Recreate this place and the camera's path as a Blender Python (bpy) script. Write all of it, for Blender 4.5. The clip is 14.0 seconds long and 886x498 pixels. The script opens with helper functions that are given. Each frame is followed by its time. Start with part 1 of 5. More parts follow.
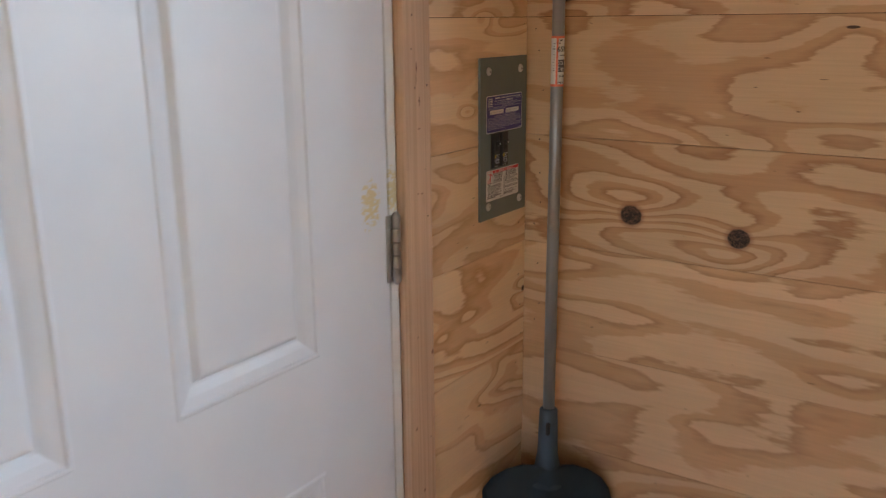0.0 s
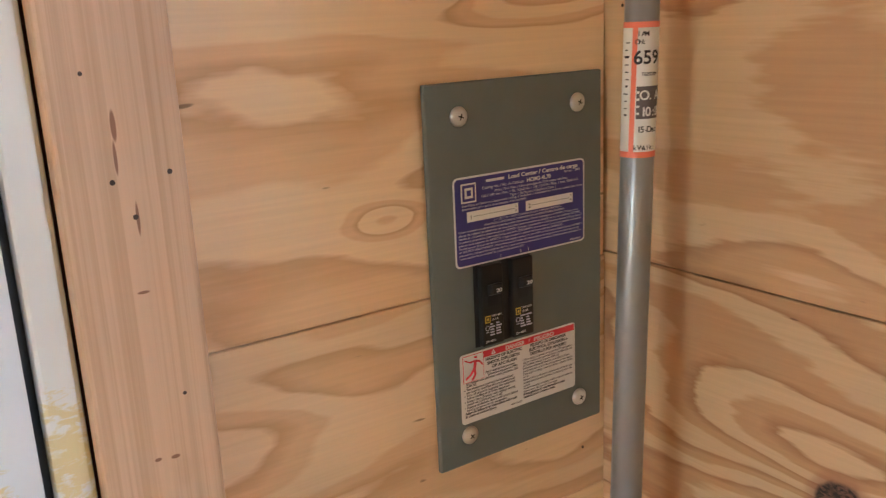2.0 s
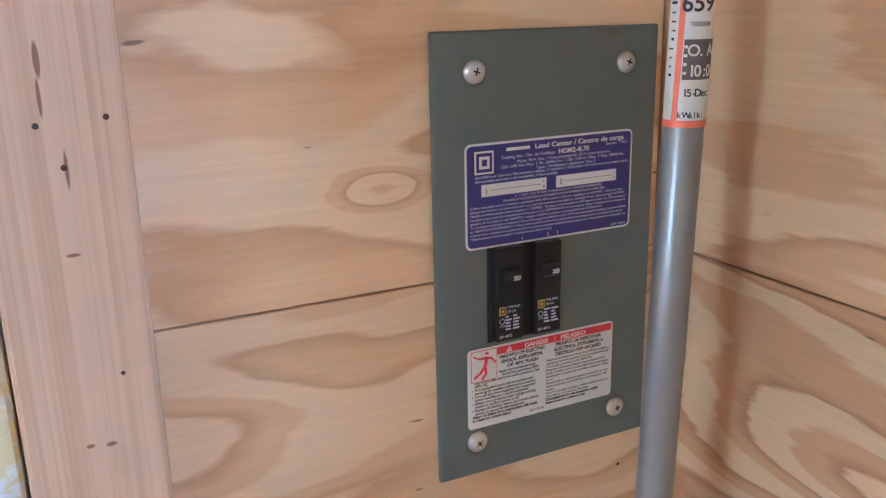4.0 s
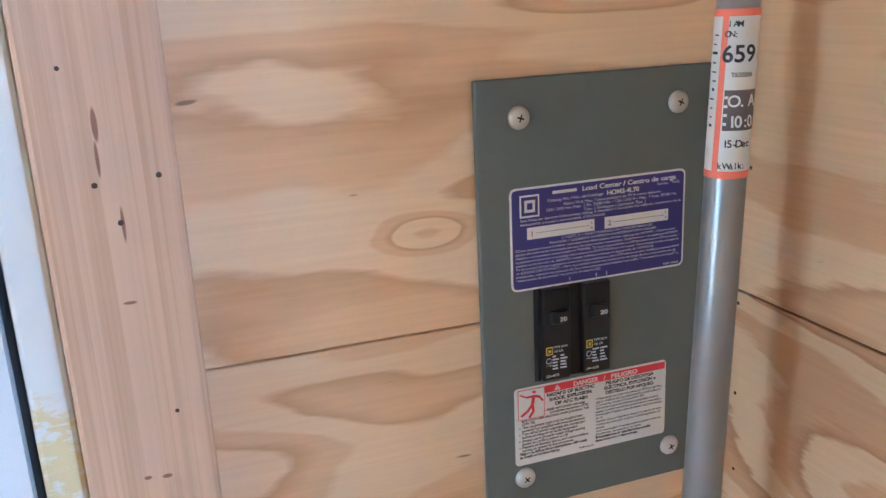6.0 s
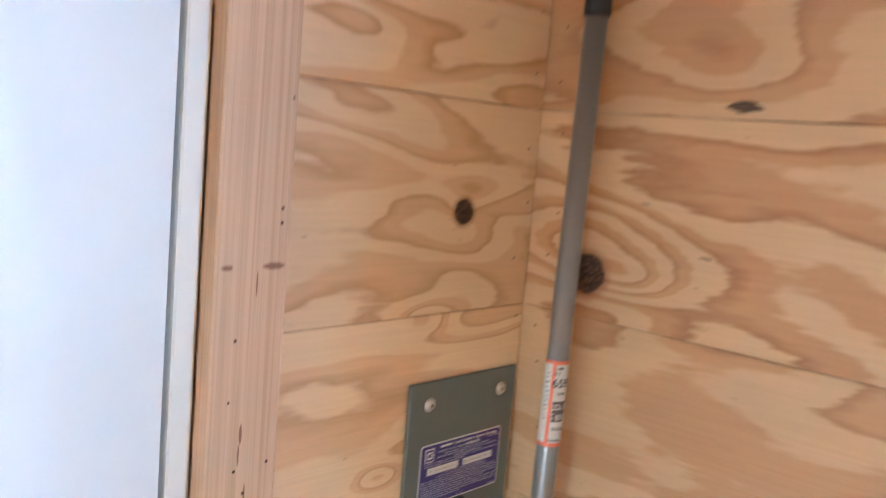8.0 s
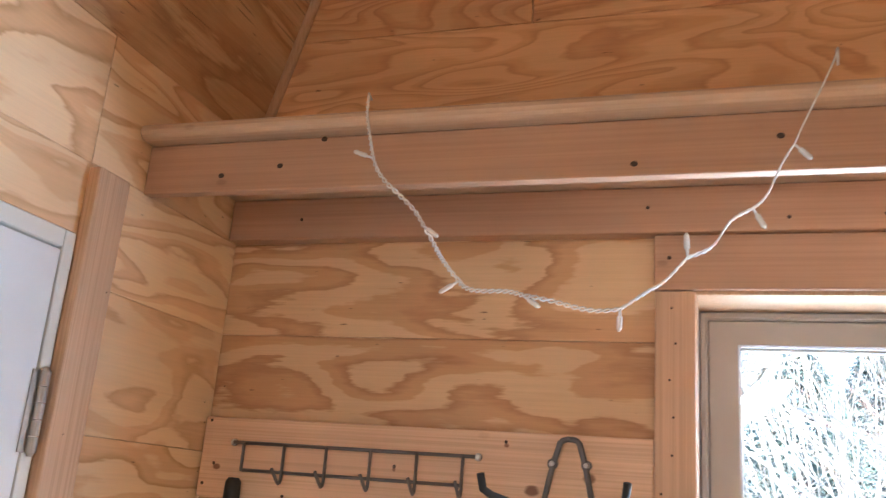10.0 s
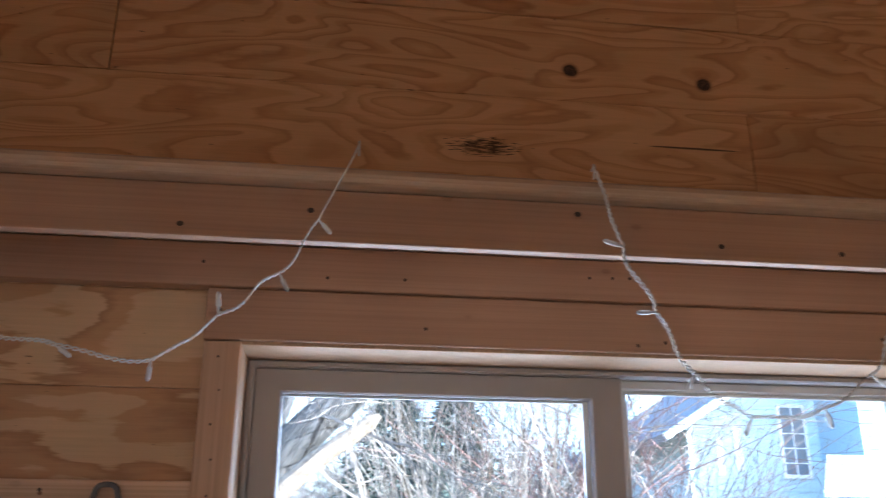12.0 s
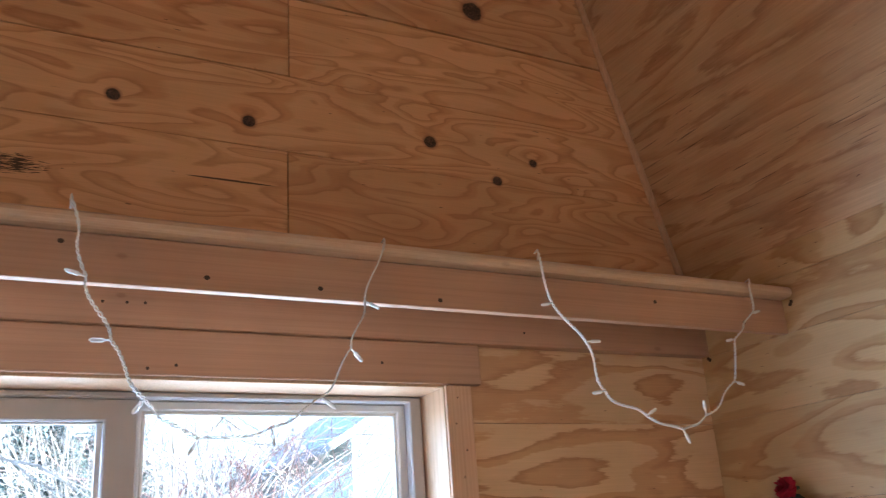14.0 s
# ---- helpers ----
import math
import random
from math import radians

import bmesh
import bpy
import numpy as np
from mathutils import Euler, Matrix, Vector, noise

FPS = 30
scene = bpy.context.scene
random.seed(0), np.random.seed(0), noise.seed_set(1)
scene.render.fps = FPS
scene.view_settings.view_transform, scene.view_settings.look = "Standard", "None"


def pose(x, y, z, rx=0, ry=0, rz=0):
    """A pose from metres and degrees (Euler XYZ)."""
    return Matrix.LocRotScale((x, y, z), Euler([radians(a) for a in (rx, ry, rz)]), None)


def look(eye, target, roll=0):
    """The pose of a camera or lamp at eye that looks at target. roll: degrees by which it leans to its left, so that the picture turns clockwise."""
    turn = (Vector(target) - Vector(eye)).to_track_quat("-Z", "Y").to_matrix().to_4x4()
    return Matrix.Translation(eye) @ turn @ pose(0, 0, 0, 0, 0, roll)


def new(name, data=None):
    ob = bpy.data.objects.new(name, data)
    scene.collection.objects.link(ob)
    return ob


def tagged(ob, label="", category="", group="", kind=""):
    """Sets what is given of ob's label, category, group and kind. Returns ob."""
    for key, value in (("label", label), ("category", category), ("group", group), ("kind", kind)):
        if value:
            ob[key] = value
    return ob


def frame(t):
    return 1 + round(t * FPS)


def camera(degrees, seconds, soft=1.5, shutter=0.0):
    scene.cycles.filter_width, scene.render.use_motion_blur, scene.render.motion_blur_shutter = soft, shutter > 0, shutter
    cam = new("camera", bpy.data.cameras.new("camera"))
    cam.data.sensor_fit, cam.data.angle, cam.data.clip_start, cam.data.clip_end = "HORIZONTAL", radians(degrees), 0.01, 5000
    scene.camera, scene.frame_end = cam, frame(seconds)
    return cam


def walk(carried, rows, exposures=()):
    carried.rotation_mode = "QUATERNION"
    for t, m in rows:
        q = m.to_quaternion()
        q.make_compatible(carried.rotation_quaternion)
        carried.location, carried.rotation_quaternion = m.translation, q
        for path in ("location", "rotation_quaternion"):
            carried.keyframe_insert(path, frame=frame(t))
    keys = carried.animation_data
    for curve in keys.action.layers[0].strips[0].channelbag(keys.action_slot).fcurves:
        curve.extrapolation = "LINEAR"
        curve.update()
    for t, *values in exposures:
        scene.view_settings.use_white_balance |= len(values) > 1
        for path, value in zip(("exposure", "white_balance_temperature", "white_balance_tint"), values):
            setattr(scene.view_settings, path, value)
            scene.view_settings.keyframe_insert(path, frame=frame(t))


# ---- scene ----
# Camera and its walk
cam = camera(54.09, 14.0, 1.2, 0.3)
ROWS = [
    (0, 0.0012, -0.0127, 1.4140, 34.394, -14.844, 0.597),
    (0.5, -0.0847, 0.2980, 1.4059, 35.399, -14.145, 1.340),
    (1, -0.1958, 0.5887, 1.4146, 37.834, -13.931, 1.936),
    (1.5, -0.2355, 0.8151, 1.4044, 50.232, -13.799, 2.665),
    (2, -0.2909, 0.8908, 1.3910, 55.392, -14.739, 2.501),
    (2.5, -0.3268, 0.9565, 1.3786, 60.022, -15.351, 1.369),
    (4.8, -0.3203, 1.0128, 1.3674, 67.119, -16.695, 1.881),
    (5, -0.3122, 1.0249, 1.3696, 69.023, -16.538, 2.326),
    (5.5, -0.3114, 1.0222, 1.3854, 69.548, -16.309, 2.608),
    (6, -0.3096, 1.0166, 1.3963, 70.162, -16.120, 2.608),
    (6.5, -0.3112, 1.0001, 1.4084, 71.991, -15.110, 3.045),
    (7, -0.2879, 0.9888, 1.4317, 72.633, -14.344, 2.802),
    (7.5, -0.2603, 0.8312, 1.5233, 56.333, -9.972, -2.071),
    (8, -0.2148, 0.6370, 1.5754, 43.372, -7.014, -4.868),
    (8.3, -0.1305, 0.5112, 1.6492, 35.540, -1.939, -5.501),
    (8.5, -0.0621, 0.4745, 1.6860, 34.411, 0.899, -6.186),
    (8.7, -0.0521, 0.4105, 1.7048, 30.699, 4.724, -6.203),
    (10.8, 0.1233, 0.0126, 1.7745, 10.566, 17.938, -3.847),
    (11, 0.1353, 0.0126, 1.7729, 7.852, 18.521, -3.509),
    (11.5, 0.1492, 0.0034, 1.7785, 0.597, 19.118, -1.973),
    (12, 0.1557, -0.0207, 1.7702, -7.548, 19.262, -0.221),
    (12.5, 0.2801, -0.1213, 1.7575, -13.181, 19.328, 0.422),
    (13, 0.3504, -0.1841, 1.7510, -17.005, 19.643, 1.052),
    (13.5, 0.3867, -0.1942, 1.7600, -23.287, 19.447, 2.846),
    (14, 0.4133, -0.1957, 1.7629, -27.432, 19.271, 3.806),
]
EXPOSURES = [(0.0, 3.55, 5750, 9), (0.5, 3.65, 6000, 9), (1.0, 4.08, 6250, 7), (1.6, 4.3, 5950, 6), (2.5, 4.5, 4950, 7), (5.0, 4.75, 4200, 3), (6.5, 4.7, 4300, 3), (7.2, 4.65, 4750, 6), (8.7, 4.8, 4850, 4),
             (10.8, 4.05, 5400, 10), (11.5, 3.45, 5100, 9), (12.0, 2.95, 5050, 11), (12.5, 3.15, 5100, 11), (13.0, 3.55, 5000, 10), (14.0, 3.8, 4900, 7)]
walk(cam, [(t, pose(x, y, z, 90 + pitch, roll, yaw)) for t, x, y, z, yaw, pitch, roll in ROWS], EXPOSURES)

# World, sun and large lights
world = bpy.data.worlds.new("world")
scene.world = world
world.use_nodes = True
wnt = world.node_tree
sky = wnt.nodes.new("ShaderNodeTexSky")
sky.sky_type = "NISHITA"
sky.sun_disc = False
sky.sun_elevation = radians(24)
sky.sun_rotation = radians(118)
wnt.links.new(sky.outputs[0], wnt.nodes["Background"].inputs[0])
wnt.nodes["Background"].inputs[1].default_value = 0.15

sun = new("sun", bpy.data.lights.new("sun", "SUN"))
sun.data.energy = 5.0
sun.data.angle = radians(0.5)
sun.data.color = (1.0, 0.95, 0.86)
sun.matrix_world = look((0, 0, 0), (-0.80, 0.43, -0.42))


def daylight(name, eye, target, width, height, power, colour):
    lamp = bpy.data.lights.new(name, "AREA")
    lamp.shape, lamp.size, lamp.size_y, lamp.energy, lamp.color = "RECTANGLE", width, height, power, colour
    ob = new(name, lamp)
    ob.matrix_world = look(eye, target)
    return ob


daylight("window_daylight_back", (0.55, -2.02, 1.45), (0.55, 0, 1.30), 0.7, 0.7, 0.08, (0.86, 0.93, 1.0))
daylight("window_daylight_front", (0.62, 1.56, 1.55), (0.62, 0, 1.35), 1.15, 0.9, 2.9, (0.84, 0.92, 1.0))


# Materials
class Graph:
    """Short forms for building a node material."""

    def __init__(self, name, rough=0.6, metal=0.0):
        self.mat = bpy.data.materials.new(name)
        self.mat.use_nodes = True
        self.tree = self.mat.node_tree
        self.bsdf = self.tree.nodes["Principled BSDF"]
        self.bsdf.inputs["Roughness"].default_value = rough
        self.bsdf.inputs["Metallic"].default_value = metal

    def node(self, kind, **inputs):
        n = self.tree.nodes.new(kind)
        return n

    def put(self, socket, value):
        if isinstance(value, bpy.types.NodeSocket):
            self.tree.links.new(value, socket)
        else:
            socket.default_value = value

    def math(self, op, a, b=0.0, c=0.0):
        n = self.node("ShaderNodeMath")
        n.operation = op
        for i, v in enumerate((a, b, c)):
            self.put(n.inputs[i], v)
        return n.outputs[0]

    def xyz(self):
        n = self.node("ShaderNodeSeparateXYZ")
        self.put(n.inputs[0], self.node("ShaderNodeTexCoord").outputs["Object"])
        return n.outputs

    def vec(self, x, y, z):
        n = self.node("ShaderNodeCombineXYZ")
        for i, v in enumerate((x, y, z)):
            self.put(n.inputs[i], v)
        return n.outputs[0]

    def noise(self, vector, scale=1.0, detail=2.0, rough=0.5, distort=0.0):
        n = self.node("ShaderNodeTexNoise")
        self.put(n.inputs["Vector"], vector)
        for k, v in (("Scale", scale), ("Detail", detail), ("Roughness", rough), ("Distortion", distort)):
            n.inputs[k].default_value = v
        return n.outputs["Fac"]

    def ramp(self, fac, stops):
        n = self.node("ShaderNodeValToRGB")
        self.put(n.inputs[0], fac)
        e = n.color_ramp.elements
        while len(e) < len(stops):
            e.new(0.5)
        for el, (p, col) in zip(e, stops):
            el.position, el.color = p, (*col, 1)
        return n.outputs[0]

    def mix(self, fac, a, b, mode="MIX"):
        n = self.node("ShaderNodeMix")
        n.data_type, n.blend_type = "RGBA", mode
        self.put(n.inputs[0], fac)
        for s, v in ((n.inputs[6], a), (n.inputs[7], b)):
            self.put(s, (*v, 1) if isinstance(v, tuple) else v)
        return n.outputs[2]

    def step(self, v, lo, hi):
        n = self.node("ShaderNodeMapRange")
        n.interpolation_type = "SMOOTHSTEP"
        self.put(n.inputs[0], v)
        n.inputs[1].default_value, n.inputs[2].default_value = lo, hi
        return n.outputs[0]

    def bump(self, height, strength=0.3, distance=0.002):
        n = self.node("ShaderNodeBump")
        n.inputs["Strength"].default_value, n.inputs["Distance"].default_value = strength, distance
        self.put(n.inputs["Height"], height)
        self.put(self.bsdf.inputs["Normal"], n.outputs[0])

    def colour(self, v):
        self.put(self.bsdf.inputs["Base Color"], (*v, 1) if isinstance(v, tuple) else v)
        return self.mat

    def random(self):
        return self.node("ShaderNodeObjectInfo").outputs["Random"]


def plywood(name, axis, knots=(), scale=1.0, pale=(0.78, 0.59, 0.37), mid=(0.71, 0.46, 0.235), dark=(0.53, 0.295, 0.135), scars=(), rings=2.6, edge=0.05, freq=5.0, flat=4.2,
            fringe_amount=0.2, grain_depth=0.10, checks=0.0, swirl=0.7):
    """Rotary-cut pine: broad contour bands along the board, pinched and looped round the knots (u, z, ring radius, dark radius)."""
    g = Graph(name, 0.55)
    x, y, z = g.xyz()
    u = {"x": x, "y": y}[axis]
    rnd = g.random()
    base = g.noise(g.vec(g.math("ADD", g.math("MULTIPLY", u, 1.15 * scale), g.math("MULTIPLY", rnd, 31.0)), g.math("MULTIPLY", z, flat * scale), g.math("MULTIPLY", rnd, 17.0)), 1.7, 1.6, 0.42, swirl)
    wob = g.noise(g.vec(g.math("MULTIPLY", u, 8.0), g.math("MULTIPLY", z, 24.0), rnd), 1.0, 3.0, 0.6)
    fringe = g.noise(g.vec(g.math("MULTIPLY", u, 17.0), g.math("MULTIPLY", z, 135.0), g.math("MULTIPLY", rnd, 3.0)), 1.0, 2.0, 0.6)
    h = g.math("ADD", g.math("MULTIPLY", base, freq), g.math("ADD", g.math("MULTIPLY", wob, 0.5), g.math("MULTIPLY", fringe, fringe_amount)))
    ragged = g.noise(g.vec(g.math("MULTIPLY", u, 60.0), g.math("MULTIPLY", z, 75.0), 1.7), 1.0, 2.0, 0.55)
    knot = None
    halo = None
    for ku, kz, ring, core in knots:
        du = g.math("MULTIPLY", g.math("SUBTRACT", u, ku), 0.5 if core else 0.45)
        dz = g.math("SUBTRACT", z, kz)
        d2 = g.math("ADD", g.math("MULTIPLY", du, du), g.math("MULTIPLY", dz, dz))
        fall = g.math("EXPONENT", g.math("MULTIPLY", d2, -1.0 / ring ** 2))
        if core:
            h = g.math("ADD", h, g.math("MULTIPLY", g.math("MULTIPLY", fall, dz), rings / ring))
            h = g.math("ADD", h, g.math("MULTIPLY", g.math("EXPONENT", g.math("MULTIPLY", d2, -1.0 / (0.45 * ring) ** 2)), 0.7))
            du1 = g.math("MULTIPLY", g.math("SUBTRACT", u, ku), 0.92)
            d = g.math("SQRT", g.math("ADD", g.math("MULTIPLY", du1, du1), g.math("MULTIPLY", dz, dz)))
            d = g.math("ADD", d, g.math("MULTIPLY", g.math("SUBTRACT", ragged, 0.5), core * 0.35))
            k = g.math("SUBTRACT", 1.0, g.step(d, core * 0.85, core * 1.06))
            o = g.math("SUBTRACT", 1.0, g.step(d, core * 1.0, core * 1.45))
            knot = k if knot is None else g.math("MAXIMUM", knot, k)
            halo = o if halo is None else g.math("MAXIMUM", halo, o)
        else:
            h = g.math("ADD", h, g.math("MULTIPLY", fall, 1.45))
    saw = g.math("FRACT", h)
    bands = g.ramp(saw, [(0.0, pale), (0.40, pale), (0.40 + 1.6 * edge, mid), (0.70, mid), (0.88, dark), (0.93 + 0.5 * edge, pale)])
    soft = g.noise(g.vec(g.math("MULTIPLY", u, 2.5), g.math("MULTIPLY", z, 5.0), g.math("MULTIPLY", rnd, 5.0)), 1.0, 3.0, 0.55)
    strength = g.math("MULTIPLY", g.step(soft, 0.16, 0.44), g.math("ADD", 0.66, g.math("MULTIPLY", g.math("FRACT", g.math("MULTIPLY", rnd, 7.3)), 0.34)))
    col = g.mix(strength, tuple(0.78 * a + 0.22 * b for a, b in zip(pale, mid)), bands)
    grain = g.noise(g.vec(g.math("MULTIPLY", u, 7.0), g.math("MULTIPLY", z, 330.0), rnd), 1.0, 3.0, 0.6)
    lo = (1 - grain_depth, 1 - grain_depth * 1.2, 1 - grain_depth * 1.45)
    col = g.mix(1.0, col, g.ramp(grain, [(0.25, lo), (0.75, (1.05, 1.05, 1.05))]), "MULTIPLY")
    cloud = g.noise(g.vec(g.math("MULTIPLY", u, 5.0), g.math("MULTIPLY", z, 11.0), g.math("MULTIPLY", rnd, 13.0)), 1.0, 2.0, 0.5)
    col = g.mix(1.0, col, g.ramp(cloud, [(0.3, (0.93, 0.91, 0.88)), (0.7, (1.05, 1.05, 1.05))]), "MULTIPLY")
    fleck = g.noise(g.vec(g.math("MULTIPLY", u, 38.0), g.math("MULTIPLY", z, 160.0), g.math("MULTIPLY", rnd, 9.0)), 1.0, 1.0, 0.4)
    col = g.mix(g.math("MULTIPLY", g.step(fleck, 0.77, 0.83), 0.7), col, (0.13, 0.06, 0.03))
    if checks:
        slit = g.noise(g.vec(g.math("MULTIPLY", u, 7.0), g.math("MULTIPLY", z, 210.0), 4.0), 1.0, 1.0, 0.4)
        where = g.noise(g.vec(g.math("MULTIPLY", u, 2.0), g.math("MULTIPLY", z, 3.0), 8.0), 1.0, 2.0, 0.5)
        col = g.mix(g.math("MULTIPLY", g.math("MULTIPLY", g.step(slit, 0.66, 0.72), g.step(where, 0.45, 0.6)), checks), col, (0.07, 0.03, 0.015))
    tint = g.math("ADD", 0.90, g.math("MULTIPLY", rnd, 0.16))
    col = g.mix(1.0, col, g.vec(tint, g.math("POWER", tint, 1.15), g.math("POWER", tint, 1.3)), "MULTIPLY")
    if knot is not None:
        crack = g.noise(g.vec(g.math("MULTIPLY", u, 170.0), g.math("MULTIPLY", z, 260.0), 0.0), 1.0, 3.0, 0.7, 1.5)
        col = g.mix(g.math("MULTIPLY", halo, 0.55), col, (0.30, 0.11, 0.055))
        col = g.mix(knot, col, g.ramp(crack, [(0.47, (0.016, 0.009, 0.007)), (0.60, (0.15, 0.075, 0.045))]))
    for su, sz, ru, rz, rag in scars:
        du = g.math("DIVIDE", g.math("SUBTRACT", u, su), ru)
        dz = g.math("DIVIDE", g.math("SUBTRACT", z, sz), rz)
        d = g.math("ADD", g.math("MULTIPLY", du, du), g.math("MULTIPLY", dz, dz))
        rip = g.noise(g.vec(g.math("MULTIPLY", u, 45.0), g.math("MULTIPLY", z, 420.0), 3.0), 1.0, 3.0, 0.6)
        k = g.step(g.math("ADD", g.math("SUBTRACT", 1.0, d), g.math("MULTIPLY", g.math("SUBTRACT", rip, 0.55), rag)), 0.25, 0.6)
        col = g.mix(g.math("MULTIPLY", k, 0.92), col, (0.035, 0.015, 0.010))
    g.bump(g.math("ADD", g.math("MULTIPLY", grain, 0.6), g.math("MULTIPLY", saw, 0.4)), 0.16, 0.0010)
    g.put(g.bsdf.inputs["Roughness"], g.math("ADD", 0.48, g.math("MULTIPLY", saw, 0.14)))
    return g.colour(col)


def lumber(name, along, tone=(0.64, 0.39, 0.24), spots=1.0, scars=(), across=1, lines=0.12):
    """Sawn softwood with fine straight grain along one axis and small pin knots."""
    g = Graph(name, 0.55)
    xyz = g.xyz()
    rnd = g.random()
    k = [g.math("MULTIPLY", xyz[i], 1.6 if i == "xyz".index(along) else 75.0) for i in range(3)]
    k[0] = g.math("ADD", k[0], g.math("MULTIPLY", rnd, 40.0))
    grain = g.noise(g.vec(*k), 1.0, 4.0, 0.62, 0.6)
    col = g.ramp(grain, [(0.26, tuple(c * 0.92 for c in tone)), (0.5, tone), (0.74, tuple(min(1, c * 1.07) for c in tone))])
    s = [g.math("MULTIPLY", xyz[i], 7.0 if i == "xyz".index(along) else 13.0) for i in range(3)]
    s[1] = g.math("ADD", s[1], g.math("MULTIPLY", rnd, 23.0))
    vor = g.node("ShaderNodeTexVoronoi")
    g.put(vor.inputs["Vector"], g.vec(*s))
    vor.inputs["Scale"].default_value = 1.0
    kn = g.math("SUBTRACT", 1.0, g.step(vor.outputs["Distance"], 0.04, 0.085))
    halo = g.math("SUBTRACT", 1.0, g.step(vor.outputs["Distance"], 0.06, 0.24))
    col = g.mix(g.math("MULTIPLY", halo, 0.35 * spots), col, tuple(c * 0.6 for c in tone))
    col = g.mix(g.math("MULTIPLY", kn, 0.85 * spots), col, (0.13, 0.05, 0.025))
    broad = g.noise(g.node("ShaderNodeTexCoord").outputs["Object"], 3.0, 2.0)
    col = g.mix(1.0, col, g.ramp(broad, [(0.3, (0.90, 0.88, 0.86)), (0.7, (1.05, 1.05, 1.05))]), "MULTIPLY")
    f = [g.math("MULTIPLY", xyz[i], 2.0 if i == "xyz".index(along) else 260.0) for i in range(3)]
    fine = g.noise(g.vec(*f), 1.0, 3.0, 0.6, 0.3)
    col = g.mix(1.0, col, g.ramp(fine, [(0.36, (1 - lines, 1 - 1.3 * lines, 1 - 1.65 * lines)), (0.56, (1.02, 1.02, 1.02))]), "MULTIPLY")
    for sy, sz, ry, rz in scars:
        dy = g.math("DIVIDE", g.math("SUBTRACT", xyz[across], sy), ry)
        dz = g.math("DIVIDE", g.math("SUBTRACT", xyz[2], sz), rz)
        d = g.math("ADD", g.math("MULTIPLY", dy, dy), g.math("MULTIPLY", dz, dz))
        k = g.step(g.math("ADD", g.math("SUBTRACT", 1.0, d), g.math("MULTIPLY", g.math("SUBTRACT", grain, 0.5), 1.2)), 0.1, 0.7)
        col = g.mix(g.math("MULTIPLY", k, 0.85), col, (0.19, 0.07, 0.032))
    g.bump(g.math("ADD", grain, fine), 0.2, 0.001)
    return g.colour(col)


def plain(name, colour, rough=0.5, metal=0.0, vary=0.08, scale=30.0, bump=0.0):
    g = Graph(name, rough, metal)
    co = g.node("ShaderNodeTexCoord").outputs["Object"]
    n = g.noise(co, scale, 4.0, 0.6)
    col = g.ramp(n, [(0.3, tuple(c * (1 - vary) for c in colour)), (0.7, tuple(min(1, c * (1 + vary)) for c in colour))])
    if bump:
        g.bump(n, bump, 0.001)
    g.put(g.bsdf.inputs["Roughness"], g.math("ADD", rough - 0.06, g.math("MULTIPLY", n, 0.12)))
    return g.colour(col)


def smeared_paint(name, light, dull, cy, cz, ry, rz):
    """Satin paint with a yellow scraped smear."""
    g = Graph(name, 0.42)
    x, y, z = g.xyz()
    n = g.noise(g.node("ShaderNodeTexCoord").outputs["Object"], 9.0, 3.0)
    col = g.ramp(n, [(0.3, dull), (0.7, light)])
    dy = g.math("DIVIDE", g.math("SUBTRACT", y, cy), ry)
    dz = g.math("DIVIDE", g.math("SUBTRACT", z, cz), rz)
    d = g.math("ADD", g.math("MULTIPLY", dy, dy), g.math("MULTIPLY", dz, dz))
    scrape = g.noise(g.vec(0.0, g.math("MULTIPLY", y, 70.0), g.math("MULTIPLY", z, 150.0)), 1.0, 4.0, 0.65, 0.5)
    m = g.step(g.math("ADD", g.math("SUBTRACT", 1.0, d), g.math("MULTIPLY", g.math("SUBTRACT", scrape, 0.5), 4.2)), 0.35, 0.85)
    col = g.mix(g.math("MULTIPLY", m, 0.75), col, (0.68, 0.54, 0.20))
    g.bump(n, 0.05, 0.001)
    return g.colour(col)


def glass_clear():
    g = Graph("window_glass", 0.02)
    t = g.tree
    out = t.nodes["Material Output"]
    clear, gloss, mixer = t.nodes.new("ShaderNodeBsdfTransparent"), t.nodes.new("ShaderNodeBsdfGlossy"), t.nodes.new("ShaderNodeMixShader")
    clear.inputs[0].default_value = (0.97, 0.985, 0.98, 1)
    gloss.inputs["Roughness"].default_value = 0.02
    lw = t.nodes.new("ShaderNodeFresnel")
    lw.inputs[0].default_value = 1.3
    t.links.new(lw.outputs[0], mixer.inputs[0])
    t.links.new(clear.outputs[0], mixer.inputs[1])
    t.links.new(gloss.outputs[0], mixer.inputs[2])
    t.links.new(mixer.outputs[0], out.inputs[0])
    return g.mat


